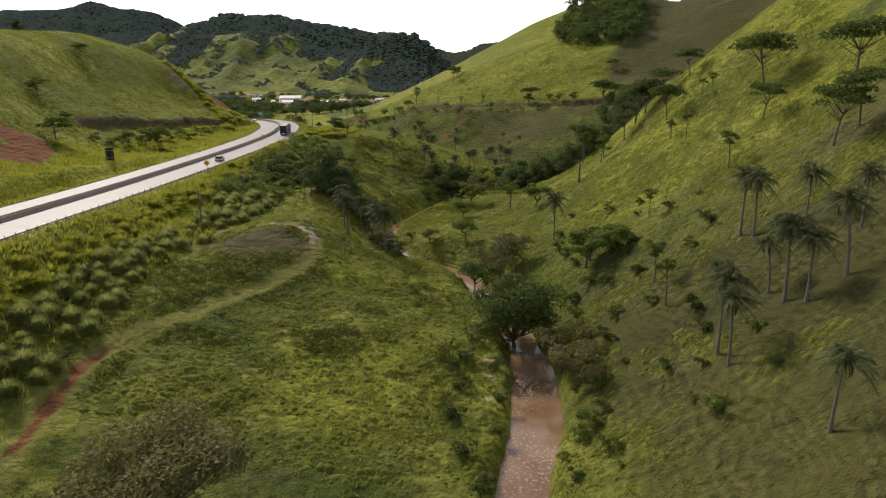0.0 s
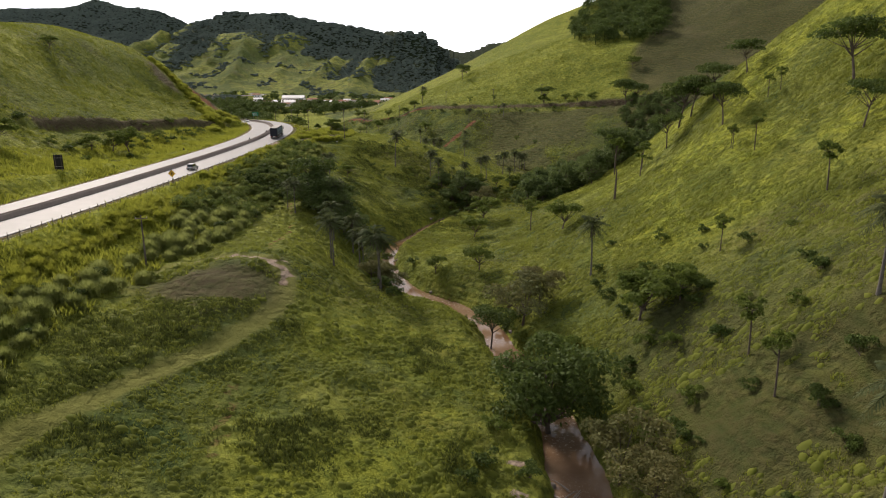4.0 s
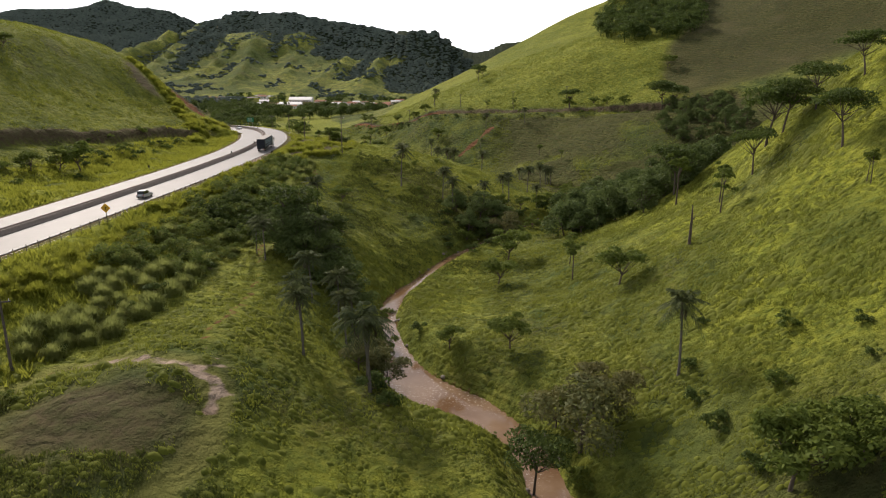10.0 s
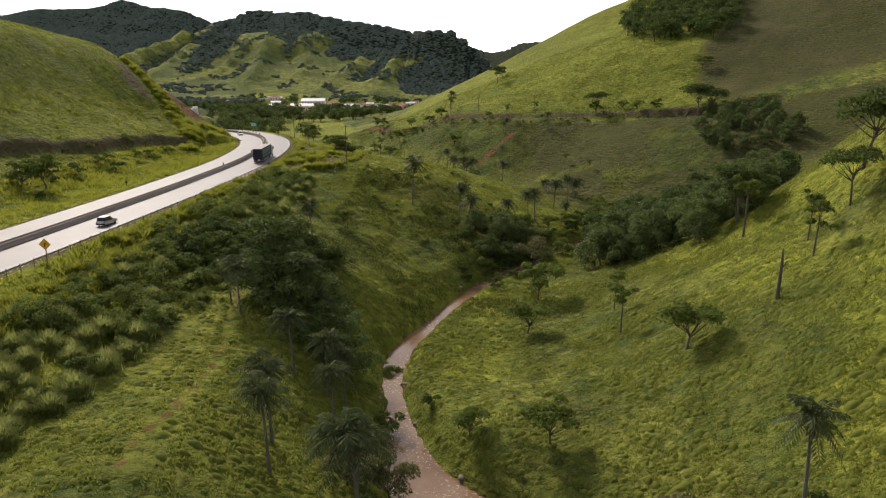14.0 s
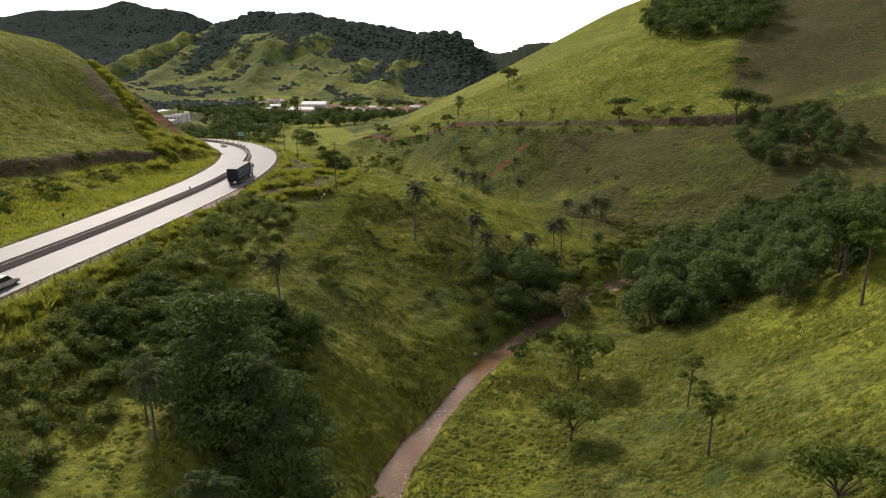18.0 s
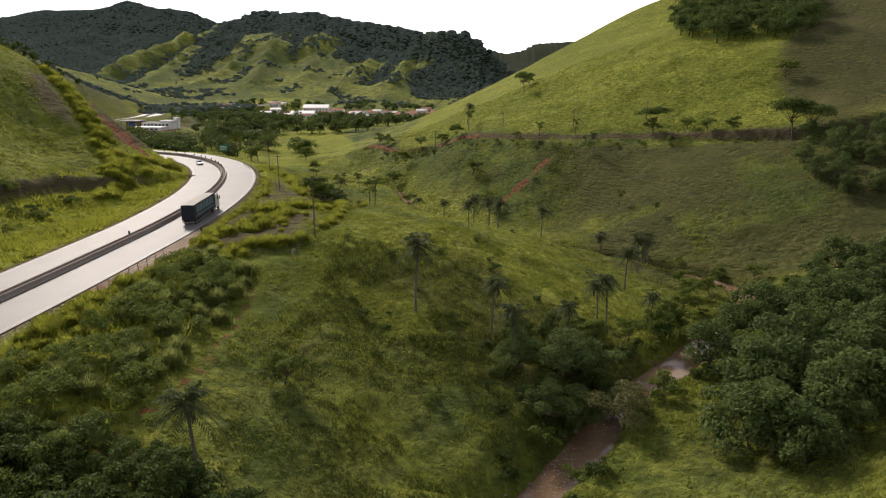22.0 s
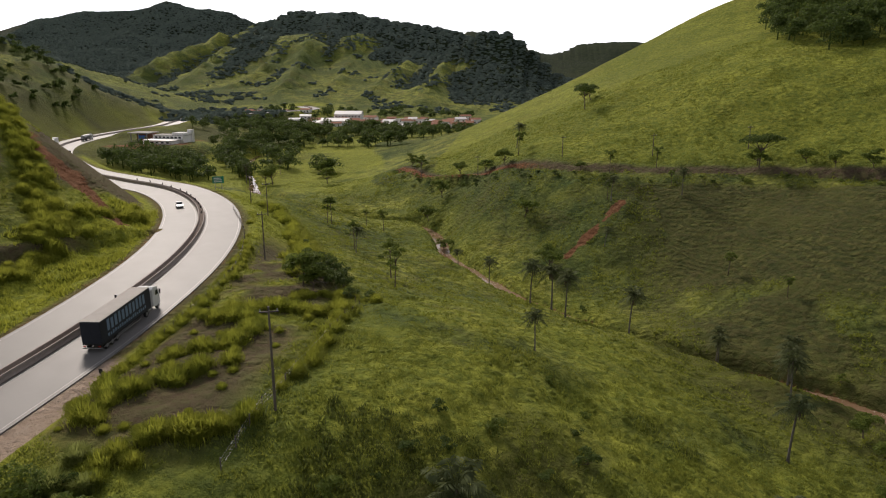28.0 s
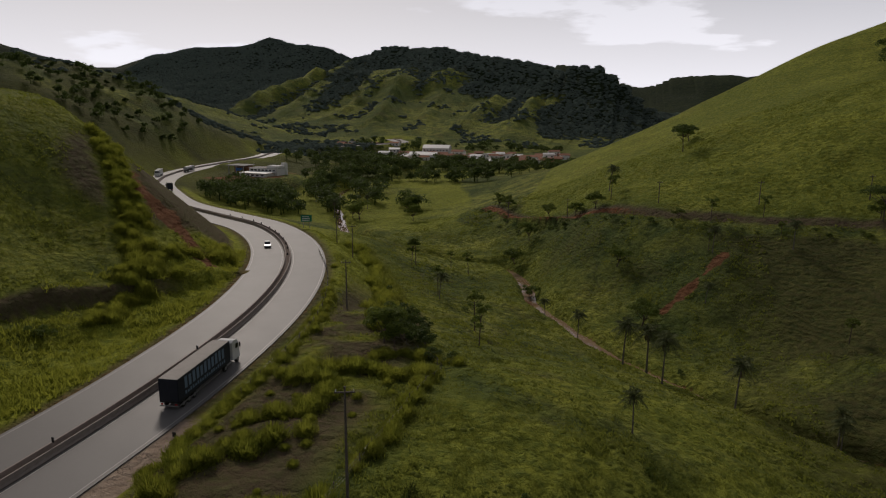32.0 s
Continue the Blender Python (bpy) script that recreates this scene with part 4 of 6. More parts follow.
def make_cane(seed, height, blades, material, name="cane_grass_clump", width=1.0, thick=0.022, reach=1.15):
    """A clump of tall arching grass."""
    rg = np.random.default_rng(seed)
    az, lean = rg.uniform(0, 6.28, blades), rg.uniform(0.05, reach, blades)
    ln = height * rg.uniform(0.6, 1.15, blades)
    base = np.stack([rg.normal(size=blades) * 0.30 * width, rg.normal(size=blades) * 0.30 * width, np.full(blades, -0.2)], 1)
    if reach < 1:                                            # a close dome: outer blades shorter and fanning outwards
        az = np.arctan2(base[:, 1], base[:, 0]) + rg.normal(size=blades) * 0.7
        ln = ln * (1.05 - 0.45 * np.clip(np.hypot(base[:, 0], base[:, 1]) / (0.6 * width), 0, 1) ** 2)
    out = np.stack([np.cos(az), np.sin(az), 0 * az], 1)
    side = np.stack([-np.sin(az), np.cos(az), 0 * az], 1)
    up = np.array([0, 0, 1.0])
    rows = []
    for s, w in ((0.0, 0.5), (0.5, 1.0), (0.85, 0.75), (1.05, 0.05)):
        p = base + out * (ln * lean * s ** 1.6)[:, None] + up * (ln * (s - 0.42 * lean * s ** 2.6))[:, None]
        rows.append(np.stack([p - side * w * thick * height, p + side * w * thick * height], 1))
    v = np.stack(rows, 1).reshape(-1, 3)
    k = np.arange(blades)[:, None] * 8
    f = np.concatenate([np.stack([k + 2 * q, k + 2 * q + 1, k + 2 * q + 3, k + 2 * q + 2], -1).reshape(-1, 4) for q in range(3)])
    ob = new(name, fast_mesh(name, v, f, material))
    return ob


def off_road(d, y):
    """The x at y that lies d metres right of the highway's median."""
    k = int(np.abs(ROAD[:, 1] - y).argmin())
    t = ROAD[min(k + 1, len(ROAD) - 1), :2] - ROAD[max(k - 1, 0), :2]
    return float(ROAD[k, 0] + d * math.hypot(*t) / t[1])


def clear_of_road(spots, least=10.6):
    """Leaves out the spots on the carriageways."""
    if not spots:
        return spots
    p = np.array(spots, float)
    d = np.abs(nearest(ROAD, p[:, 0], p[:, 1])[0])
    return [q for q, m in zip(spots, d) if m > least]


def place_each(protos, spots, label, category, group, base_height, sink=0.15):
    """Stand copies of the protos at (x, y, height) spots on the ground."""
    spots = clear_of_road(spots)
    rg = np.random.default_rng(len(spots) * 7 + 3)
    used = {}
    for i, (x, y, h) in enumerate(spots):
        k = int(rg.integers(len(protos)))
        s = h / base_height
        m = Matrix.Translation((x, y, float(ground_z(x, y)) - sink)) @ Matrix.Rotation(rg.uniform(0, 6.28), 4, 'Z')
        stretch = Matrix.Diagonal((s * rg.uniform(0.9, 1.1), s * rg.uniform(0.9, 1.1), s, 1))
        if k not in used:
            root = protos[k]
            root.matrix_basis = m
            used[k] = [(root, None)]
            root["stretch"] = 0
            tagged(root, label, category, group)
            first = root
            first_s = stretch
            used[k] = (root, first_s)
            continue
        ob = copy_thing(used[k][0], m @ stretch)
        tagged(ob, label, category, group)
    for k, (root, st) in used.items():
        root.matrix_basis = root.matrix_basis @ st
        del root["stretch"]
    for k, p in enumerate(protos):
        if k not in used:
            for o in (*p.children_recursive, p):
                bpy.data.objects.remove(o)


PALMS = [(33.8, 74.1, 12), (34.9, 51.9, 9), (45, 93, 10.5), (41.8, 75.9, 12), (41.7, 79.7, 8), (46.8, 72.8, 11), (49.1, 87.3, 9), (24, 140.8, 11.3), (-21.1, 143, 10), (-12.5, 140.2, 12.5), (-25.1, 164.5, 9.5), (-21.3, 165.5, 9.3), (-32, 185.7, 10.5)]
PALMS += [(-37, 393.9, 6.5), (-27, 377, 8.5), (5.4, 408.9, 8), (24.5, 406.9, 8.5), (-24.1, 469.7, 10.5), (-157, 521.9, 11), (-18.8, 158, 9), (-22.5, 148.1, 10), (-13.2, 142.7, 10.5), (-19.3, 166, 8.5), (-36, 176.7, 8.5), (-38.5, 179.9, 7.5), (33.9, 71, 10.5)]
PALMS += [(42.8, 72.9, 9.5), (44, 95, 11), (-61.8, 377.1, 7.5), (-150, 548, 8), (2.6, 390.6, 6), (51.5, 79.1, 8.5), (-30, 181.4, 8), (-21, 256.4, 13), (-9.2, 257.3, 10.2), (-6, 249, 10), (2.7, 258.5, 9), (8.6, 268.7, 9.5), (10.5, 271, 10)]
PALMS += [(19.4, 276.4, 8), (18, 296, 10), (24.1, 313.6, 10), (18.8, 335.7, 7), (29.6, 329, 9), (27, 323, 8), (-8.9, 346.6, 11), (-11.6, 354, 11.5), (-16.3, 357.3, 11.5), (2.8, 337.4, 10.5), (17.8, 330.8, 8), (28, 325.4, 10), (-15, 300, 6.5)]
PALMS += [(-34, 208.5, 10), (-28.5, 179.5, 11), (-25, 178, 9)]
place_each([make_palm(s) for s in (11, 12, 13, 14)], PALMS, "slender palm with a feathery grey-green crown on pasture", "palm tree", "palms in the valley", 10.6)

ROUND = [(27.4, 119.1, 7.2), (23.9, 174, 7.5), (4.9, 197.5, 6.6), (5.2, 158.1, 6.3), (-32.9, 228.9, 4.8), (7.7, 213.6, 9), (-104, 230, 7), (-101, 234, 9), (-106, 222, 6), (16.6, 118.6, 5), (26.4, 117.4, 8), (31.4, 116.5, 6), (11.2, 142.2, 4)]
ROUND += [(48.1, 421.8, 6), (5, 512, 7.5), (102.1, 442, 8), (-53, 314, 6.8), (-55, 321, 6), (-51, 313, 4), (-51, 458.2, 8), (-54, 444.8, 6.5), (-44, 413.5, 5), (-19.2, 412.6, 7), (-12.1, 384.2, 8), (65.5, 411.2, 6), (73.5, 407.6, 6)]
ROUND += [(-146, 518.9, 7.5), (-114, 515.6, 9), (-139, 510.8, 11), (-124, 539.8, 9), (-72, 508, 7), (-66, 499.9, 6), (-35, 459.2, 6), (-28, 454.4, 7), (-45.1, 467.8, 6), (-2.5, 428.6, 4), (60.4, 418.5, 5), (-111, 190, 8), (-135, 224, 7), (-154, 288, 6)]
ROUND += [(32.5, 308, 4.5), (34.5, 280, 6), (27.5, 275, 6), (14, 268.5, 5), (8, 264, 5), (3.5, 261, 5), (20, 275.5, 5.5), (36, 272, 7), (33, 263, 8), (32, 299, 5), (49, 303, 5.5), (39, 284, 6), (29, 291, 5), (37, 301.5, 4.5), (50, 312, 4.5), (24, 284, 4.5), (52, 296, 6), (41, 312, 3.6), (44, 318, 3.2), (-3.7, 161.4, 4.5)]
place_each([make_tree("tree", s, 7.0, 0.26, 3.3, 10, 2300, 0.27, M_LEAF, low=0.24) for s in (21, 22, 23)], ROUND, "small round leafy tree standing in the pasture", "tree", "pasture trees", 7.0)

UMBRELLA = [(70.7, 153.1, 12.5), (73.7, 123.5, 12), (61.2, 105.1, 10), (65.3, 106.1, 9.5), (56.8, 195.5, 10.5), (56.4, 173.8, 9.5), (63.7, 136, 8), (54.7, 197.2, 12), (88, 393.9, 16), (92, 388.8, 14), (48.1, 419.8, 10.5), (44.3, 217.1, 12), (-34, 185.8, 12), (6.5, 130.4, 8), (50.1, 190.5, 9), (61, 193.1, 9), (66.4, 188.9, 8), (1.9, 496.1, 11)]
place_each([make_tree("tree", s, 11.0, 0.50, 5.0, 13, 2700, 0.29, M_DARK, flat=0.7, low=0.56, thick=0.018, squash=0.48, bend=0.8) for s in (31, 32)], UMBRELLA, "wide flat-topped tree with a dark crown on a slope", "tree", "flat-topped trees", 11.0)

THIN = [(18.4, 188.6, 9.8), (44.3, 189.2, 9), (42.4, 183.1, 9), (42.2, 207.9, 13), (53.4, 124.7, 9), (54.5, 152.6, 8), (53.5, 159.9, 6), (65.5, 169.4, 6), (33.2, 98.3, 8.5), (32.4, 89.9, 8.8), (-46.2, 348.8, 10), (-63.9, 383.1, 9.2), (-80, 414.2, 11), (-65, 422, 9.2), (63.5, 170.2, 6), (53.5, 160.9, 5)]
THIN += [(6.1, 424.8, 9), (20, 425.2, 8.4), (4.4, 409.6, 7.3), (22.4, 412.1, 6.8), (-23.1, 458.9, 11), (-40.6, 327.5, 9), (71.5, 110.3, 8), (28.8, 369.9, 7), (36.8, 354.8, 6), (-81, 413.2, 9), (39.3, 124.7, 7), (19.6, 200.8, 8), (-72, 426.9, 7)]
place_each([make_tree("tree", s, 9.0, 0.62, 1.7, 7, 750, 0.24, M_LEAF, low=0.42, thick=0.012, squash=0.8, bend=0.25) for s in (41, 42, 43)], THIN, "slender young tree with a thin open crown", "tree", "slender trees", 9.0)

place_each([make_tree("tree", 59, 12.0, 0.16, 6.6, 24, 9500, 0.30, M_DARK, low=0.10, thick=0.03, squash=0.7)], [(12.5, 104, 13.5)], "broad dark evergreen leaning over the muddy river", "tree", "broad dark trees", 12.0)
BIG = [(-28, 187, 8.5), (-31, 183, 9), (-25, 185, 7), (-33, 190, 7.5), (-36, 185, 6.5), (-29.5, 178, 10), (-25, 176.5, 8.5), (-32.5, 180, 9.5), (-21, 175, 7.5), (-1.6, 241, 6.5), (3.5, 245, 6.5), (9, 250, 7), (1.6, 252, 8), (6, 256, 7.5), (-5, 249, 6.5)]
place_each([make_tree("tree", s, 12.0, 0.22, 6.0, 16, 4800, 0.32, M_WOOD, low=0.16, thick=0.028) for s in (51, 52)], BIG, "broad dark evergreen tree with a dense crown", "tree", "broad dark trees", 12.0)
FORE = [(-22.5, 51, 10.2)]
place_each([make_tree("tree", 55, 12.0, 0.30, 8.4, 24, 12000, 0.30, M_PALE, low=0.5, thick=0.022, squash=0.45, bend=0.5)], FORE, "broad flowering tree with a wide spreading crown", "tree", "pale trees", 12.0)
PALE = [(18.5, 92, 9), (20, 85, 7), (12, 135, 10.5), (15, 138, 8), (10, 141, 6), (-14, 151, 6.8), (-11.5, 150, 6), (-15, 147, 5.5), (9, 243, 8)]
place_each([make_tree("tree", s, 8.5, 0.24, 4.0, 10, 2300, 0.25, M_PALE, low=0.32, thick=0.02) for s in (57, 58)], PALE, "grey-green riverside tree with bare lower boughs", "tree", "riverside trees", 8.5)


def inside_of(poly, x, y):
    """Whether a place lies in a polygon."""
    hit = False
    for (ax, ay), (bx, by) in zip(poly, poly[1:] + poly[:1]):
        if (ay > y) != (by > y) and x < (bx - ax) * (y - ay) / (by - ay) + ax:
            hit = not hit
    return hit


def strewn(rg, poly, count, gap, heights, clear=()):
    """Random spots in a polygon, at least gap metres apart and clear of lines by (line, metres)."""
    xs, ys = [p[0] for p in poly], [p[1] for p in poly]
    out = []
    for _ in range(count * 40):
        x, y = rg.uniform(min(xs), max(xs)), rg.uniform(min(ys), max(ys))
        if not inside_of(poly, x, y) or any(math.hypot(x - a, y - b) < gap for a, b, _ in out):
            continue
        if any(np.hypot(line[:, 0] - x, line[:, 1] - y).min() < m for line, m in clear):
            continue
        out.append((x, y, rg.uniform(*heights)))
        if len(out) == count:
            break
    return out


rg = np.random.default_rng(5)
GULLY = strewn(rg, [(22, 262), (22, 240), (24, 222), (40, 215), (60, 231), (76, 272), (80, 300), (62, 300), (48, 290), (36, 276)], 84, 3.1, (7, 11.5), [(RIVER, 4.5)])
GULLY += strewn(rg, [(80, 344), (80, 372), (90, 392), (104, 396), (112, 380), (108, 335)], 30, 4.4, (5, 8.5))
HILLTOP = strewn(rg, [(77, 530), (82, 490), (100, 479), (116, 474), (135, 495), (152, 560), (147, 600), (100, 600)], 105, 4.6, (9, 14))
place_each([make_tree("tree", s, 10.0, 0.20, 4.3, 15, 2900, 0.33, M_WOOD, low=0.02, thick=0.02, squash=0.95) for s in (61, 62, 63, 64)], GULLY, "dense dark woodland tree hung with creepers", "tree", "woodland trees", 10.0)


def joined_wood(name, spots, seed, leaves, size, material, label):
    """Many far trees as one mesh: crowns of leaf sprays on short trunks."""
    g = np.random.default_rng(seed)
    pieces = []
    for x, y, h in spots:
        r = h * 0.40
        z = float(ground_z(x, y))
        rows = [(x + g.normal() * r * 0.5, y + g.normal() * r * 0.5, z + h * g.uniform(0.22, 0.74), r * g.uniform(0.4, 0.7), r * g.uniform(0.4, 0.7), r * g.uniform(0.35, 0.6)) for _ in range(7)]
        pieces.append(leaf_cloud(g, rows, leaves, size, 0.2, 0.5))
        pieces.append(tube([(x, y, z - 0.5), (x, y, z + h * 0.3), (x + g.normal() * 0.5, y, z + h * 0.6)], [h * 0.03, h * 0.022, h * 0.01], 5))
    return tagged(new(name, fast_mesh(name, *merged(pieces), material)), label, "trees", kind="stuff")


joined_wood("hilltop_wood", HILLTOP, 1, 900, 0.50, M_DARK, "dense dark wood on the shoulder of the hill")
VALLEY = strewn(rg, [(-240, 530), (-215, 515), (-180, 502), (-172, 520), (-195, 548), (-225, 572), (-238, 560)], 44, 4.0, (8, 13), [(ROAD, 16), (RIVER, 5)])
VALLEY += strewn(rg, [(-215, 600), (-160, 590), (-175, 680), (-225, 700)], 22, 8, (6, 12), [(RIVER, 4)])
VALLEY += strewn(rg, [(-290, 715), (-130, 690), (-60, 700), (-50, 770), (-130, 775), (-240, 800), (-280, 850), (-230, 930), (-90, 910), (-90, 960), (-330, 990)], 190, 7, (6, 11), [(RIVER, 6), (ROAD, 18)])
VALLEY += strewn(rg, [(-330, 480), (-280, 420), (-420, 420), (-520, 560), (-420, 760), (-340, 700)], 170, 8, (4, 9), [(ROAD, 25)])
for line, gap, wide in (([(-165, 530), (-180, 566), (-205, 600), (-212, 640), (-196, 690)], 5, 4), ([(-150, 548), (-166, 588), (-182, 622)], 9, 3), ([(-122, 545), (-135, 560)], 4, 3),
                        ([(-196, 668), (-150, 656), (-128, 648), (-95, 632)], 4.5, 4), ([(-240, 740), (-200, 735), (-150, 720), (-100, 715)], 4, 9), ([(-230, 640), (-215, 655), (-205, 680)], 4, 6),
                        ([(-250, 752), (-222, 743), (-180, 760), (-120, 760)], 4, 8), ([(-275, 808), (-205, 783), (-130, 768), (-78, 780)], 6, 4)):
    VALLEY += [(x + rg.normal() * wide, y + rg.normal() * wide, rg.uniform(6, 13)) for x, y in curve_through(line, gap)[:, :2]]
VALLEY += strewn(rg, [(-230, 330), (-180, 300), (-200, 250), (-260, 300)], 8, 9, (3, 6))
joined_wood("far_valley_trees", VALLEY, 2, 420, 0.66, M_DARK, "scattered dark trees and groves in the far valley")

# bushes and cane grass on the bank below the highway and along the river
BANK = [(-46, 60), (-41, 64), (-45, 88), (-48, 112), (-43, 128), (-42, 150), (-41, 185), (-43, 200), (-45, 232), (-42, 250), (-56, 262), (-61, 248), (-60, 220), (-56, 186), (-52, 150), (-50, 128), (-54, 112), (-53, 84), (-52, 70)]
BUSHES = [c for c in strewn(rg, BANK, 60, 2.8, (1.2, 2.6), [(PATH, 1.2), (TRACK, 2.2)]) if c[0] > off_road(20 if c[1] < 190 else 17, c[1])]
BUSHES += strewn(rg, [(-125, 215), (-95, 205), (-98, 300), (-112, 300)], 24, 3.2, (1.5, 3.5))
BUSHES += strewn(rg, [(15, 60), (40, 60), (48, 130), (30, 150), (20, 140), (22, 100)], 40, 4.5, (0.9, 2.6), [(RIVER, 5)])
BUSHES += strewn(rg, [(-30, 240), (-6, 232), (4, 262), (-14, 300), (-34, 262)], 30, 3.4, (0.8, 2.2), [(RIVER, 3.4)])
for k in range(50, len(RIVER), 3):
    if RIVER[k, 1] < (360 if k % 2 else 205) and rg.random() < 0.8 and not 174 < RIVER[k, 1] < 228:
        tx, ty = RIVER[min(k + 1, len(RIVER) - 1), :2] - RIVER[k - 1, :2]
        s = rg.choice((-1, 1)) * (RIVER[k, 2] + rg.uniform(0.8, 3.0)) / math.hypot(tx, ty)
        BUSHES.append((RIVER[k, 0] + ty * s, RIVER[k, 1] - tx * s, rg.uniform(0.8, 2.4)))
for k in range(0, len(RIVER), 2):
    if 222 < RIVER[k, 1] < 282:
        tx, ty = RIVER[k + 1, :2] - RIVER[k - 1, :2]
        s = (-1 if rg.random() < 0.7 else 1) * (RIVER[k, 2] + rg.uniform(0.8, 3.2)) / math.hypot(tx, ty)
        BUSHES.append((RIVER[k, 0] + ty * s, RIVER[k, 1] - tx * s, rg.uniform(2.0, 4.2)))
BUSHES += [(x + rg.normal() * 2.0, y - rg.uniform(1.5, 6), rg.uniform(0.8, 2.2)) for x, y, _ in TERRACE[::2] if x < 95]
BUSHES += [(-13.5, 156, 3.4), (-12.5, 140, 3.2), (-10, 136.5, 2.8), (-14.5, 168, 3.6), (-17, 160, 3.0), (-15, 150, 3.2), (-17, 186, 3.0), (5.5, 99, 2.6), (4.5, 92, 2.4), (3.4, 84, 2.2), (3, 76, 2.4), (4, 68, 2.2), (2, 88, 2.0), (21, 90, 3.4), (21.5, 82, 3.0), (19, 74, 2.8), (20, 67, 2.6), (22.5, 97, 3.2), (24, 92, 2.6), (17, 121, 3.2), (11, 131, 3.4), (8.7, 139, 3.0), (33, 121, 3.4), (31, 117, 3.0), (34, 115, 2.6), (26, 112, 2.4)]
place_each([make_tree("bush", s, 2.6, 0.15, 1.6, 6, 620, 0.19, M_LEAF if s % 2 else M_DARK, low=0.12, thick=0.02, squash=0.8) for s in (81, 82, 83, 84)], BUSHES, "tangled green bush on a grassy bank", "bush", "bushes on the banks", 2.6, 0.25)
THICKET = [c for c in strewn(rg, [(-59, 160), (-42, 160), (-43, 200), (-44, 232), (-46, 255), (-62, 258), (-60, 222), (-57, 190)], 120, 2.1, (1.8, 3.4), [(PATH, 1.6)]) if c[0] > off_road(17.5, c[1])]
place_each([make_tree("shrub", s, 2.8, 0.10, 1.9, 9, 950, 0.17, M_LEAF if s % 2 else M_THICKET, low=0.06, thick=0.015, squash=0.95) for s in (71, 72, 73, 74)], THICKET, "rounded leafy shrub in the thicket below the highway", "shrub", "shrubs below the highway", 2.8, 0.3)
CANES = [c for c in strewn(rg, BANK, 230, 2.15, (1.4, 2.6), [(PATH, 1.2), (TRACK, 2.2)]) if (c[1] < 158 or rg.random() < 0.42) and c[0] > off_road(19.5 if c[1] < 190 else 16, c[1])]
place_each([make_cane(s, 2.4, 1300, M_CANE_DARK, width=1.9, thick=0.019, reach=0.62) for s in (91, 92, 93)], CANES, "tall arching clump of dull green cane grass", "grass clump", "cane grass on the bank", 2.4)


def along(g, line, gap, wide, heights):
    """Spots down a line of (x, y), strewn to both sides."""
    return [(x + g.normal() * wide, y + g.normal() * wide, g.uniform(*heights)) for x, y in curve_through(line, gap)[:, :2]]


VERGE = along(rg, [(-59.8, 296), (-52.8, 294.5), (-53.1, 286.5), (-57.1, 283)], 1.0, 0.6, (1.2, 2.3))
VERGE += along(rg, [(-59.8, 298), (-51.7, 301.6), (-45.3, 301.3), (-42.1, 303.4)], 0.95, 0.7, (1.2, 2.5))
VERGE += along(rg, [(-42.1, 303.4), (-41.6, 292.2), (-40.9, 283.8), (-42.2, 276)], 1.1, 0.4, (1.0, 1.9))
VERGE += along(rg, [(-58.3, 267), (-56.5, 274.5), (-53.7, 278), (-50.6, 279)], 0.9, 0.9, (1.2, 2.2))
VERGE += along(rg, [(-52.7, 258), (-48.4, 264), (-43.2, 268)], 1.1, 0.9, (1.2, 2.3))
VERGE += along(rg, [(-61.9, 270), (-62.7, 283), (-63.8, 296), (-65.5, 308), (-69.2, 326), (-76.4, 344), (-87.8, 368)], 1.2, 0.5, (0.9, 1.7))
VERGE += along(rg, [(-55.1, 324), (-66.8, 350), (-72.6, 366), (-84.4, 388), (-96, 406)], 0.75, 1.3, (1.8, 3.2))
VERGE += along(rg, [(-52.5, 308), (-46.4, 312), (-40.4, 311)], 0.9, 0.7, (0.9, 1.7))
VERGE += along(rg, [(-108.4, 336), (-107, 326), (-104, 318), (-102, 306)], 0.9, 1.2, (1.2, 2.4))
VERGE += along(rg, [(-109.4, 338), (-106.8, 348), (-110.4, 360)], 1.0, 1.2, (1.2, 2.6))
VERGE += strewn(rg, [(-61.4, 264), (-59.7, 300), (-44.6, 304), (-44.3, 266)], 30, 1.8, (0.5, 1.1))
place_each([make_cane(s, 1.55, 650, M_CANE, "verge_grass_clump", 1.7, 0.019, 0.72) for s in (95, 96, 97, 98)], VERGE[:230], "bright yellow-green clump of cane grass beside the highway", "grass clump", "cane grass by the highway", 1.55, 0.1)
place_each([make_cane(s, 1.55, 650, M_CANE, "hedge_grass_clump", 1.7, 0.019, 0.72) for s in (99, 100, 101)], VERGE[230:], "bright green clump of tall grass along the bank", "grass clump", "tall grass along the bank", 1.55, 0.1)
DRAIN = along(rg, [(-148, 362), (-142.5, 358), (-133, 349.5), (-123.5, 341), (-111, 328)], 0.9, 0.7, (1.2, 2.6)) + along(rg, [(-145, 364), (-138, 358), (-128.5, 349.5), (-119, 342)], 1.1, 0.6, (1.0, 2.2))
DRAIN += along(rg, [(-114, 333), (-108, 327), (-105, 319)], 0.8, 2.0, (1.4, 2.8))
place_each([make_cane(s, 1.55, 650, M_CANE, "drain_grass_clump", 1.7, 0.019, 0.72) for s in (105, 106)], DRAIN, "bright green clump of tall grass beside the cutting drain", "grass clump", "tall grass along the drain", 1.55, 0.1)
CREST = []
for y in np.arange(58, 258, 0.8):      # the bright crest of the bank beside the mown strip
    CREST.append((off_road(rg.uniform(15.5, 20.5) if y < 190 else rg.uniform(12.6, 18.0), y), y, rg.uniform(0.9, 2.1)))
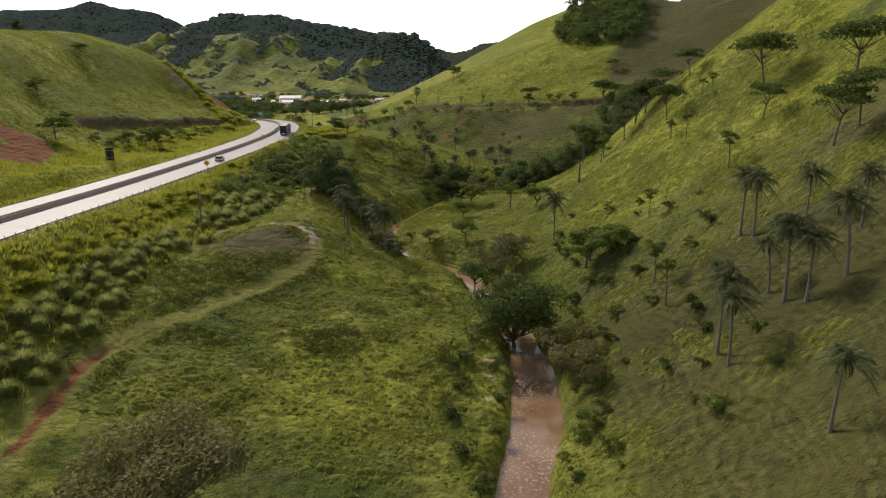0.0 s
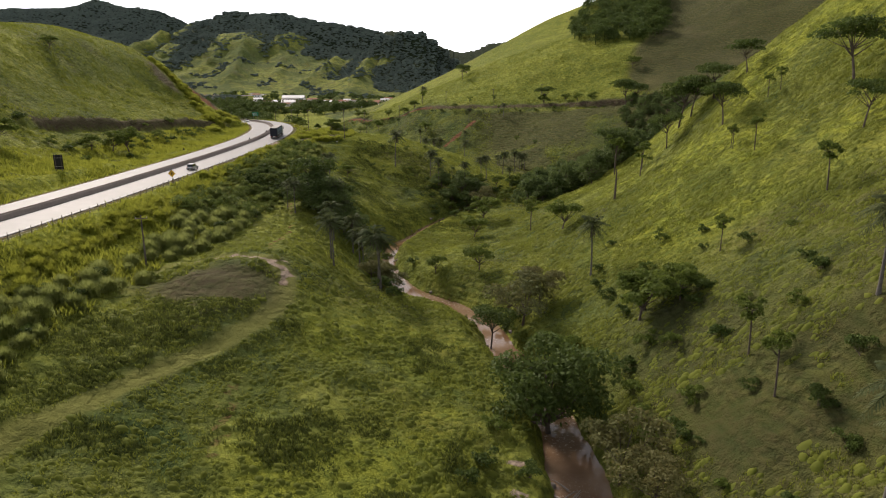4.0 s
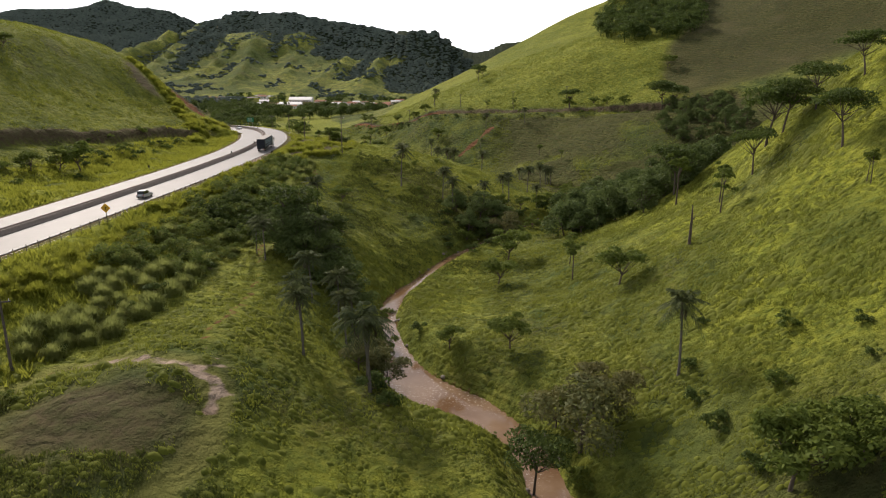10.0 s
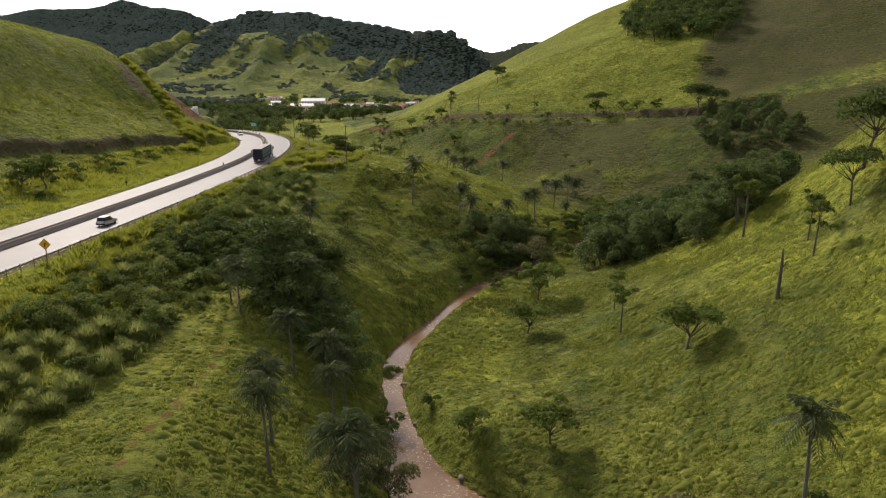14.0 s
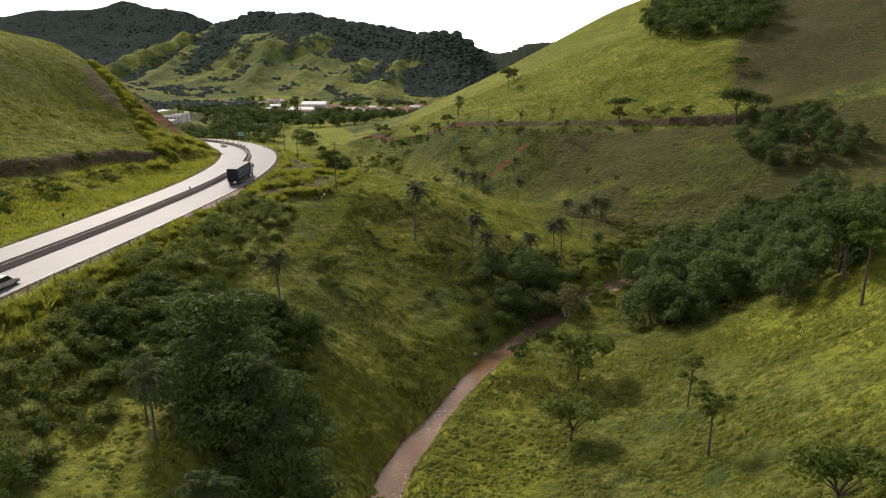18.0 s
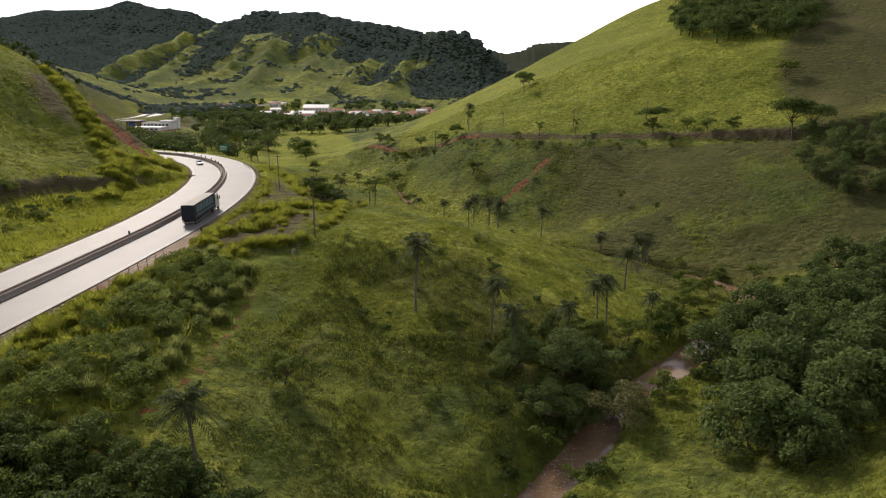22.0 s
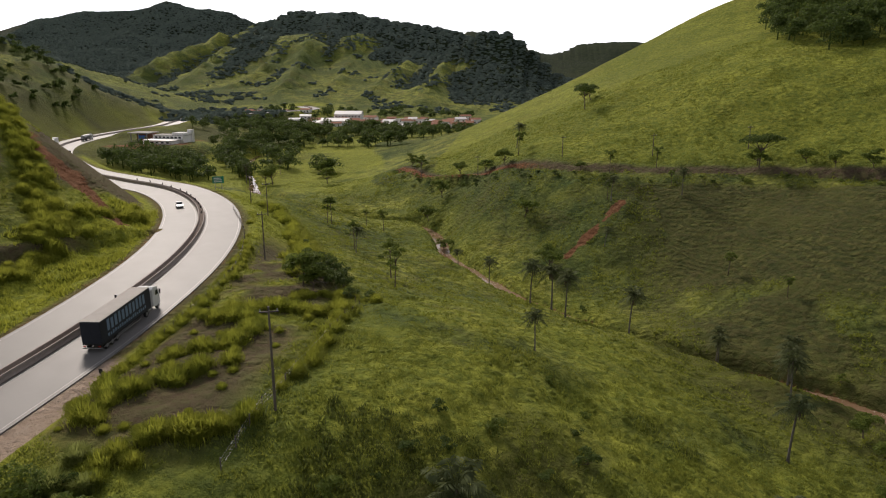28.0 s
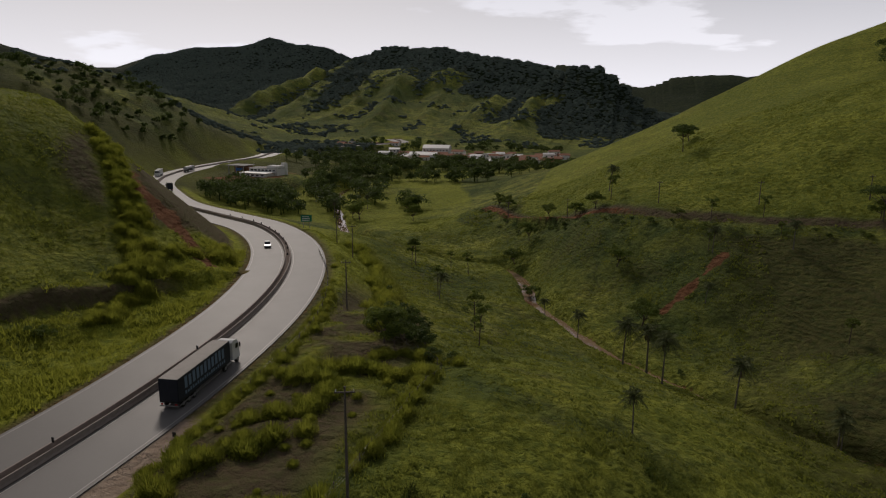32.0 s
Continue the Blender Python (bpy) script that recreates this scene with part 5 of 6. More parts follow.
place_each([make_cane(s, 1.55, 700, M_CANE, "bank_grass_clump", 1.5, 0.022, 0.75) for s in (107, 108, 109)], CREST, "rounded yellow-green clump of tall grass on the bank crest", "grass clump", "tall grass on the bank crest", 1.55, 0.1)
SHRUBS = [(-50.3, 317, 4.6), (-51.7, 322, 4.2), (-54.4, 329, 4.0), (-47.3, 318, 3.2), (-51.2, 326, 3.4), (-56.7, 333, 3.6), (-67.3, 356, 3.2), (-44.4, 313, 2.4), (-41.9, 312.5, 2.2)]
SHADE = strewn(rg, [(-54, 194), (-53, 209), (-40, 211), (-29, 209), (-26, 197), (-34, 191), (-44, 189)], 62, 2.0, (2.2, 4.4))
SHADE += strewn(rg, [(-8, 236), (-12, 252), (0, 268), (8, 272), (10, 262), (2, 246)], 22, 2.4, (1.4, 3.0), [(RIVER, 4.0)])
place_each([make_tree("bush", s, 3.6, 0.12, 2.3, 8, 1300, 0.20, M_DARK, low=0.1, thick=0.02, squash=0.8) for s in (87, 88)], SHRUBS, "dense dark shrub on the bank edge", "bush", "dark shrubs on the bank", 3.6, 0.2)
place_each([make_tree("dark_shrub", s, 3.6, 0.12, 2.3, 8, 1300, 0.20, M_DARK, low=0.1, thick=0.02, squash=0.85) for s in (89, 90, 94)], SHADE, "dense dark shrub in the damp hollow", "shrub", "dark shrubs in the hollow", 3.6, 0.2)


def tufts(name, spots, height, blades, spread, material, label, wide=0.13):
    """Very many grass tufts as one mesh of single-blade triangles."""
    g = np.random.default_rng(len(spots))
    x, y = np.repeat(spots[:, 0], blades), np.repeat(spots[:, 1], blades)
    big = np.repeat(spots[:, 2], blades)
    n = len(x)
    az, r = g.uniform(0, 6.28, n), spread * big * np.sqrt(g.random(n))
    bx, by = x + np.cos(az) * r, y + np.sin(az) * r
    bz = ground_z(bx, by) - 0.06
    h = height * big * g.uniform(0.55, 1.2, n) * (1.1 - 0.5 * r / (spread * big))
    lx, ly = bx + np.cos(az) * h * g.uniform(0.1, 0.8, n), by + np.sin(az) * h * g.uniform(0.1, 0.8, n)
    turn = g.uniform(0, 3.14, n)
    wx, wy = np.cos(turn) * wide * big, np.sin(turn) * wide * big
    v = np.stack([np.stack([bx - wx, by - wy, bz], 1), np.stack([bx + wx, by + wy, bz], 1), np.stack([lx, ly, bz + h], 1)], 1).reshape(-1, 3)
    ob = new(name, fast_mesh(name, v, np.arange(len(v)).reshape(-1, 3), material))
    return tagged(ob, label, "grass", kind="stuff")


def tuft_spots(g, n, x0, x1, y0, y1, keep):
    x, y = g.uniform(x0, x1, n), g.uniform(y0, y1, n)
    rd, _ = nearest(ROAD[::3], x, y)
    rv, k = nearest(RIVER[::2], x, y)
    _, bare = lie_bare(x, y)
    patch = vnoise(x / 5, y / 5) * 0.6 + vnoise(x / 1.7 + 40, y / 1.7) * 0.6
    ok = (np.abs(rd) > 10.6) & (np.abs(rv) > RIVER[::2][k, 2] + 0.9) & (g.random(n) < smooth(0.30, 0.72, patch) * 0.9 + 0.1) & (bare < 0.35) & (np.abs(track_side(x, y)) > 1.5) & (np.abs(nearest(PATH, x, y)[0]) > 0.75) & keep(x, y, rd)
    size = g.uniform(0.55, 1.25, n) * (0.6 + 0.8 * vnoise(x / 9 + 3, y / 9))
    return np.stack([x, y, size], 1)[ok]


def track_side(x, y):
    return nearest(TRACK, x, y)[0]


def lie_bare(x, y):
    i = np.clip(np.searchsorted(GX, x) - 1, 0, len(GX) - 1)
    j = np.clip(np.searchsorted(GY, y) - 1, 0, len(GY) - 1)
    return MZ[j, i], np.maximum(BARE[j, i], np.maximum(DRY_SHADE[j, i] * 0.8, RANK_SHADE[j, i] * 0.45))


g = np.random.default_rng(3)
NEAR = tuft_spots(g, 125000, -62, 90, 45, 300, lambda x, y, d: (x > -62))
tufts("pasture_grass", NEAR, 0.46, 8, 0.46, M_TUFT, "rank uneven pasture grass in low hummocks", 0.075)
FARTUFT = tuft_spots(g, 42000, -110, 110, 300, 520, lambda x, y, d: d > -30)
tufts("hillside_grass", FARTUFT, 0.45, 5, 0.6, M_TUFT, "short hillside grass trodden into cattle steps", 0.2)
LEFTHILL = tuft_spots(g, 42000, -215, -96, 130, 430, lambda x, y, d: d < -20)
tufts("left_hill_grass", LEFTHILL, 0.5, 5, 0.65, M_TUFT, "short grass on the hill across the highway", 0.22)
ROADSIDE = tuft_spots(g, 60000, -112, -46, 40, 400, lambda x, y, d: (np.abs(d) < 34) & ((y < 256) | (d < 12.8) | (g.random(len(x)) < 0.12)))
ROADSIDE = ROADSIDE[~((ROADSIDE[:, 1] > 243) & (ROADSIDE[:, 1] < 281) & (ROADSIDE[:, 0] > -80) & (nearest(ROAD[::3], ROADSIDE[:, 0], ROADSIDE[:, 1])[0] < 13.2))]
ROADSIDE[:, 2] *= 1.35 - 0.75 * smooth(246, 262, ROADSIDE[:, 1]) * (nearest(ROAD[::3], ROADSIDE[:, 0], ROADSIDE[:, 1])[0] > 9)
tufts("roadside_grass", ROADSIDE, 0.75, 6, 0.45, M_CANE, "lush yellow-green grass on the highway verges", 0.10)


def hummocks(spots, name, label):
    """Very many low grass-grown hummocks as one mesh of small domes."""
    gg = np.random.default_rng(len(spots))
    n = len(spots)
    ring = np.arange(6) * math.pi / 3
    base = np.array([(0, 0, 1.0)] + [(0.55 * math.cos(t), 0.55 * math.sin(t), 0.72) for t in ring] + [(math.cos(t + 0.5), math.sin(t + 0.5), -0.25) for t in ring])
    tri = [(0, 1 + i, 1 + (i + 1) % 6) for i in range(6)] + [(1 + i, 7 + i, 1 + (i + 1) % 6) for i in range(6)] + [(1 + (i + 1) % 6, 7 + i, 7 + (i + 1) % 6) for i in range(6)]
    r = gg.uniform(0.22, 0.52, n) * spots[:, 2] * np.where(spots[:, 1] > 205, 0.75, 1.0)
    jit = 1 + gg.normal(size=(n, 13, 3)) * 0.16
    v = base[None] * jit * np.stack([r * gg.uniform(0.8, 1.5, n), r, r * gg.uniform(0.35, 0.62, n)], 1)[:, None]
    v[:, :, :2] += spots[:, None, :2]
    v[:, :, 2] += ground_z(v[:, :, 0], v[:, :, 1])
    f = (np.array(tri)[None] + (np.arange(n) * 13)[:, None, None]).reshape(-1, 3)
    return tagged(new(name, fast_mesh(name, v.reshape(-1, 3), f, M_TUFT, True)), label, "grass", kind="stuff")


HUMP = np.concatenate([tuft_spots(g, 46000, -50, 84, 60, 262, lambda x, y, d: (d > 22) & ((y < 205) | (x > 8) | (g.random(len(x)) < 0.4))), tuft_spots(g, 9000, -46, 90, 262, 420, lambda x, y, d: d > 26)])
hummocks(HUMP, "grass_hummocks", "low rounded grass hummocks all over the pasture")

M_WEED = leafy("weed_leaf", (0.043, 0.066, 0.012), (0.104, 0.136, 0.025), (0.118, 0.130, 0.038), 0.4, 0.12)


def weedy(x, y, d):
    """Rank weeds grow inside the farm track, in patches outside it and on the shady foot of the spur."""
    side, n = track_side(x, y), fbm(x / 13 + 60, y / 13, 4)
    field = (side < -1.8) & (y < 117 + 10 * n) & (d > 17) & (n > -0.16)
    patch = (side > 1.9) & (x < 2) & (y < 122) & (n > 0.11)
    spur = (y > 205) & (n > -0.02 + 0.02 * np.maximum(y - 262, 0) * 0.2)
    return field | patch | spur


WEEDS = np.concatenate([tuft_spots(g, 34000, -54, 4, 58, 130, weedy), tuft_spots(g, 16000, -36, 8, 206, 275, weedy)])
tufts("rank_weeds", WEEDS, 0.55, 7, 0.42, M_WEED, "dark rank weeds and bracken beside the farm track", 0.08)


def far_wood():
    """Crowns of the woods on the far mountains, as one mesh."""
    gg = np.random.default_rng(9)
    n = 200000
    x, y = gg.uniform(-1500, 420, n), gg.uniform(640, 2300, n)
    z = ground_z(x, y)
    w = wooded(x, y, z)
    single = 0.32 * smooth(0.58, 0.72, vnoise(x / 34, y / 34))
    ok = (gg.random(n) < np.maximum(w * 0.9, single * (y > 980))) & (np.abs(x + 0.28 * y) < 0.55 * y + 120)
    x, y, z = x[ok], y[ok], z[ok]
    base = np.array([(0, 0, 1.0)] + [(math.cos(a) * 0.92, math.sin(a) * 0.92, 0.42) for a in np.arange(5) * 1.2566] + [(math.cos(a + 0.63), math.sin(a + 0.63), -0.25) for a in np.arange(5) * 1.2566])
    tri = [(0, 1 + i, 1 + (i + 1) % 5) for i in range(5)] + [(1 + i, 6 + i, 1 + (i + 1) % 5) for i in range(5)] + [(1 + (i + 1) % 5, 6 + i, 6 + (i + 1) % 5) for i in range(5)]
    r = gg.uniform(1.3, 3.0, len(x)) * (1 + 0.3 * (y > 1500))
    jit = 1 + gg.normal(size=(len(x), 11, 1)) * 0.14
    v = base[None] * jit * r[:, None, None] * np.array([1.35, 1.35, 0.85]) + np.stack([x, y, z + r * 0.15], 1)[:, None]
    f = (np.array(tri)[None] + (np.arange(len(x)) * 11)[:, None, None]).reshape(-1, 3)
    ob = new("far_woods", fast_mesh("far_woods", v.reshape(-1, 3), f, M_FAR_HAZED, True))
    return tagged(ob, "dark continuous forest covering the far mountains", "forest", kind="stuff")


# leaf tones paler and bluer than near trees: distance haze put into the colour
M_FAR_HAZED = leafy("hazed_forest_leaf", (0.086, 0.118, 0.104), (0.142, 0.176, 0.142), (0.148, 0.176, 0.142), 0.45)
M_FAR_HAZED.node_tree.nodes["Principled BSDF"].inputs["Roughness"].default_value = 1.0
M_FAR_HAZED.node_tree.nodes["Principled BSDF"].inputs["Specular IOR Level"].default_value = 0.0
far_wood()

# ---- made things ----
M_STEEL = plain("dull_galvanised_steel", (0.22, 0.22, 0.22), (0.36, 0.36, 0.35), 3.0, 0.45, 0.7)
M_POST = plain("weathered_grey_timber", (0.075, 0.062, 0.052), (0.17, 0.145, 0.12), 4.0, 0.9)
M_WHITE = plain("white_vehicle_paint", (0.62, 0.62, 0.61), (0.74, 0.74, 0.73), 1.5, 0.30, 0.0, 0.5, 0.0)
M_SILVER = plain("silver_vehicle_paint", (0.42, 0.43, 0.44), (0.55, 0.56, 0.57), 1.5, 0.30, 0.4, 0.5, 0.0)
M_NAVY = plain("dark_tarpaulin", (0.010, 0.013, 0.020), (0.024, 0.028, 0.040), 1.2, 0.55)
M_ROOFTARP = plain("dusty_grey_trailer_roof", (0.22, 0.20, 0.18), (0.34, 0.31, 0.28), 0.9, 0.7)
M_GLASS = plain("dark_window_glass", (0.012, 0.014, 0.016), (0.022, 0.025, 0.028), 2.0, 0.08, 0.0, 0.6, 0.0)
M_TYRE = plain("black_rubber", (0.014, 0.014, 0.014), (0.030, 0.030, 0.030), 6.0, 0.85)
M_RED = plain("red_lamp_plastic", (0.35, 0.02, 0.015), (0.45, 0.03, 0.02), 5.0, 0.3, 0.0, 0.5, 0.0)
M_LAMP = plain("clear_lamp_plastic", (0.55, 0.55, 0.52), (0.70, 0.70, 0.66), 5.0, 0.2, 0.0, 0.5, 0.0)
M_LETTER = plain("blue_grey_lettering", (0.13, 0.20, 0.28), (0.20, 0.28, 0.37), 5.0, 0.5, bump=0.0)
M_YELLOW = plain("yellow_sign_sheet", (0.62, 0.33, 0.02), (0.72, 0.42, 0.04), 3.0, 0.5, bump=0.0)
M_GREEN = plain("green_sign_sheet", (0.010, 0.16, 0.085), (0.018, 0.21, 0.115), 3.0, 0.5, bump=0.0)
M_BLACK = plain("black_paint", (0.012, 0.012, 0.012), (0.025, 0.025, 0.025), 4.0, 0.6)
M_RENDER = plain("whitewashed_render", (0.62, 0.60, 0.57), (0.80, 0.78, 0.75), 0.6, 0.9)
M_CONCRETE = plain("stained_concrete", (0.24, 0.23, 0.21), (0.40, 0.38, 0.35), 0.7, 0.9)
M_TILE = plain("terracotta_roof", (0.20, 0.085, 0.050), (0.34, 0.16, 0.095), 0.8, 0.9)
M_SHEET = plain("pale_metal_roof", (0.58, 0.57, 0.55), (0.76, 0.75, 0.73), 0.5, 0.5)
M_BLUE = plain("blue_sign_panel", (0.03, 0.10, 0.30), (0.05, 0.14, 0.38), 1.0, 0.5)
M_BRICK = plain("bare_hollow_brick", (0.22, 0.10, 0.06), (0.34, 0.17, 0.10), 1.2, 0.95)
M_ROCK = plain("brown_river_stone", (0.10, 0.08, 0.065), (0.26, 0.22, 0.185), 1.8, 0.85)
M_DEADWOOD = plain("bleached_dead_wood", (0.17, 0.14, 0.115), (0.34, 0.30, 0.26), 3.0, 0.9)


def beam(x0, x1, y0, y1, z0, z1, bevel=0.0):
    """A box, with bevelled edges where asked, as a bmesh."""
    bm = bmesh.new()
    bmesh.ops.create_cube(bm, size=1.0)
    for v in bm.verts:
        v.co = Vector(((x0 + x1) / 2 + v.co.x * (x1 - x0), (y0 + y1) / 2 + v.co.y * (y1 - y0), (z0 + z1) / 2 + v.co.z * (z1 - z0)))
    if bevel:
        bmesh.ops.bevel(bm, geom=bm.edges[:], offset=bevel, segments=2, affect='EDGES')
    return bm


def rod(axis, centre, radius, length, sides=14, taper=1.0):
    """A cylinder along an axis ('X', 'Y' or 'Z') as a bmesh."""
    bm = bmesh.new()
    bmesh.ops.create_cone(bm, cap_ends=True, segments=sides, radius1=radius, radius2=radius * taper, depth=length)
    turn = {'X': Matrix.Rotation(radians(90), 4, 'Y'), 'Y': Matrix.Rotation(radians(-90), 4, 'X'), 'Z': Matrix.Identity(4)}[axis]
    bmesh.ops.transform(bm, matrix=Matrix.Translation(centre) @ turn, verts=bm.verts)
    return bm


def side_profile(points, x0, x1, bevel=0.03):
    """A solid with the (y, z) outline given, from x0 to x1."""
    bm = bmesh.new()
    ring = [bm.verts.new((x0, y, z)) for y, z in points]
    face = bm.faces.new(ring)
    out = bmesh.ops.extrude_face_region(bm, geom=[face])
    bmesh.ops.translate(bm, vec=(x1 - x0, 0, 0), verts=[v for v in out["geom"] if isinstance(v, bmesh.types.BMVert)])
    bmesh.ops.recalc_face_normals(bm, faces=bm.faces)
    if bevel:
        bmesh.ops.bevel(bm, geom=bm.edges[:], offset=bevel, segments=2, affect='EDGES')
    return bm


def bm_part(name, bm, material, parent, label=""):
    me = bpy.data.meshes.new(name)
    bm.to_mesh(me)
    bm.free()
    me.materials.append(material)
    return part(name, me, parent, label)


def wheel(parent, x, y, r, width):
    w = bm_part("wheel", rod('X', (x, y, r), r * 0.62, width * 0.9), M_STEEL, parent)
    bm = rod('X', (x, y, r), r, width, 20)
    bmesh.ops.bevel(bm, geom=[e for e in bm.edges if len(e.link_faces) == 2 and abs(e.verts[0].co.x - e.verts[1].co.x) < 1e-4], offset=r * 0.12, segments=2, affect='EDGES')
    bm_part("tyre", bm, M_TYRE, w)
    bm_part("rim", rod('X', (x + (width * 0.5 if x > 0 else -width * 0.5), y, r), r * 0.55, 0.03, 12), M_STEEL, w)


def on_road(y, off):
    """A pose on the carriageway, off metres right of the median, at the place where the road passes y, heading along it."""
    k = int(np.abs(ROAD[:, 1] - y).argmin())
    t = ROAD[min(k + 2, len(ROAD) - 1), :3] - ROAD[max(k - 2, 0), :3]
    h = math.hypot(t[0], t[1])
    p = ROAD[k] + np.array([t[1] / h, -t[0] / h, 0]) * off
    return Matrix.Translation((p[0], p[1], p[2] + 0.01)) @ Matrix.Rotation(math.atan2(-t[0], t[1]), 4, 'Z') @ Matrix.Rotation(math.atan2(t[2], h), 4, 'X')


def make_car(paint, label, m, tall=0.0):
    """A hatchback heading along +y."""
    root = tagged(new("car"), label, "car", "vehicles on the highway")
    L, W = 2.0, 0.84
    bm_part("body", side_profile([(-L, 0.30), (-L, 0.78), (-L + 0.1, 0.92), (0.95, 0.90), (L - 0.12, 0.70), (L, 0.52), (L, 0.28)], -W, W, 0.05), paint, root)
    bm_part("cabin", side_profile([(-L + 0.12, 0.90), (-L + 0.35, 1.38 + tall), (0.05, 1.44 + tall), (0.95, 0.89)], -W * 0.84, W * 0.84, 0.04), M_GLASS, root, "dark tinted windows")
    bm_part("car_roof", beam(-W * 0.78, W * 0.78, -L + 0.40, 0.05, 1.41 + tall, 1.47 + tall, 0.02), paint, root)
    for s in (-1, 1):
        for yy in (-1.22, 1.25):
            wheel(root, s * (W - 0.10), yy, 0.30, 0.20)
        bm_part("headlight", beam(s * 0.55 - 0.16, s * 0.55 + 0.16, L - 0.10, L + 0.01, 0.56, 0.70, 0.02), M_LAMP, root)
        bm_part("tail_light", beam(s * 0.68 - 0.10, s * 0.68 + 0.10, -L - 0.02, -L + 0.08, 0.66, 0.88, 0.02), M_RED, root)
        bm_part("mirror", beam(s * (W + 0.08) - 0.08, s * (W + 0.08) + 0.08, 0.55, 0.66, 0.92, 1.05, 0.02), paint, root)
        bm_part("door", beam(s * W - 0.012, s * W + 0.012, -0.75, 0.65, 0.42, 0.88, 0.01), paint, root)
    bm_part("bumper", beam(-W * 0.98, W * 0.98, -L - 0.06, -L + 0.05, 0.30, 0.52, 0.03), M_BLACK, root)
    bm_part("bumper", beam(-W * 0.98, W * 0.98, L - 0.05, L + 0.06, 0.26, 0.46, 0.03), M_BLACK, root)
    bm_part("number_plate", beam(-0.20, 0.20, -L - 0.08, -L - 0.05, 0.55, 0.67), M_WHITE, root)
    root.matrix_basis = m
    return root


def make_lorry(label, m, box, top, cab, length=13.6, tank=False):
    """An articulated lorry heading along +y: tractor in front, trailer behind."""
    root = tagged(new("lorry"), label, "lorry", "vehicles on the highway")
    W, back = 1.28, -length - 1.2
    if tank:
        bm_part("tank", rod('Y', (0, back / 2 - 0.6, 2.45), 1.22, length, 24), top, root, "bright steel tank barrel")
        for yy in (back + 0.2, back / 2 - 0.6, -1.4):
            bm_part("tank_band", rod('Y', (0, yy, 2.45), 1.26, 0.14, 24), M_STEEL, root)
        bm_part("trailer_frame", beam(-0.9, 0.9, back, -1.0, 0.95, 1.25, 0.03), M_BLACK, root)
    else:
        bm_part("trailer_box", beam(-W, W, back, -1.2, 1.15, 4.0, 0.04), box, root)
        bm_part("trailer_roof", beam(-W * 0.97, W * 0.97, back + 0.06, -1.26, 4.0, 4.06, 0.02), top, root, "dusty pale trailer roof")
        bm_part("trailer_frame", beam(-W, W, back, -1.2, 0.95, 1.15, 0.02), M_BLACK, root)
        for s in (-1, 1):
            bm_part("side_rail", beam(s * W - 0.03, s * W + 0.03, back + 0.3, -4.4, 0.55, 0.68, 0.01), M_STEEL, root)
            bm_part("rear_door", beam(s * 0.63 - 0.60, s * 0.63 + 0.60, back - 0.04, back - 0.003, 1.22, 3.92, 0.015), box, root)
    bm_part("bumper", beam(-W, W, back - 0.10, back + 0.02, 0.50, 0.66, 0.02), M_STEEL, root)
    for s in (-1, 1):
        bm_part("tail_light", beam(s * 0.95 - 0.16, s * 0.95 + 0.16, back - 0.13, back - 0.04, 0.74, 0.90, 0.01), M_RED, root)
    c = bm_part("cab", side_profile([(-0.4, 0.75), (-0.4, 3.35), (0.1, 3.62), (1.25, 3.42), (1.75, 2.35), (1.85, 0.60), (1.2, 0.50)], -1.22, 1.22, 0.06), cab, root)
    bm_part("windscreen", side_profile([(1.30, 3.30), (1.36, 3.34), (1.79, 2.42), (1.74, 2.36)], -1.08, 1.08, 0.0), M_GLASS, c)
    for s in (-1, 1):
        bm_part("side_window", beam(s * 1.225 - 0.01, s * 1.225 + 0.01, 0.55, 1.30, 2.25, 2.95, 0.005), M_GLASS, c)
        bm_part("mirror", beam(s * 1.42 - 0.10, s * 1.42 + 0.10, 1.45, 1.58, 2.2, 2.95, 0.02), M_BLACK, c)
        bm_part("fuel_tank", rod('Y', (s * 0.95, -1.6, 0.78), 0.33, 1.3, 14), M_STEEL, root)
        for yy, r in ((1.05, 0.50), (-2.6, 0.50), (back + 1.2, 0.50), (back + 2.5, 0.50), (back + 3.8, 0.50)):
            wheel(root, s * 1.05, yy, r, 0.32)
    root.matrix_basis = m
    return root


lorry = make_lorry("articulated lorry with a black curtain-sided trailer and white cab", on_road(297.5, 5.6), M_NAVY, M_ROOFTARP, M_WHITE)
# unreadable lettering along the trailer's side, as plain bars
for row, (z0, z1, bars) in enumerate(((2.25, 3.75, 11), (1.50, 1.95, 18))):
    for i in range(bars):
        y0 = -13.2 + i * 10.6 / bars
        bm_part("lettering_bar", beam(1.285, 1.295, y0, y0 + 10.6 / bars * 0.62, z0, z1 - 0.12 * (i % 3 == 1)), M_LETTER, lorry)
make_lorry("grey tanker lorry passing the service station", on_road(600, 5.0), M_STEEL, M_STEEL, M_WHITE, 11.0, True)
make_lorry("white box lorry coming towards the bend", on_road(566, -5.0) @ Matrix.Rotation(radians(180), 4, 'Z'), M_WHITE, M_WHITE, M_WHITE, 8.0)
make_lorry("dark lorry leaving along the far highway", on_road(499, 4.5), M_NAVY, M_BLACK, M_NAVY, 5.0)
make_car(M_WHITE, "white hatchback coming towards the camera on the highway", on_road(377, -4.5) @ Matrix.Rotation(radians(180), 4, 'Z'))
make_car(M_SILVER, "silver estate car on the near carriageway", on_road(202, 6.4), 0.12)


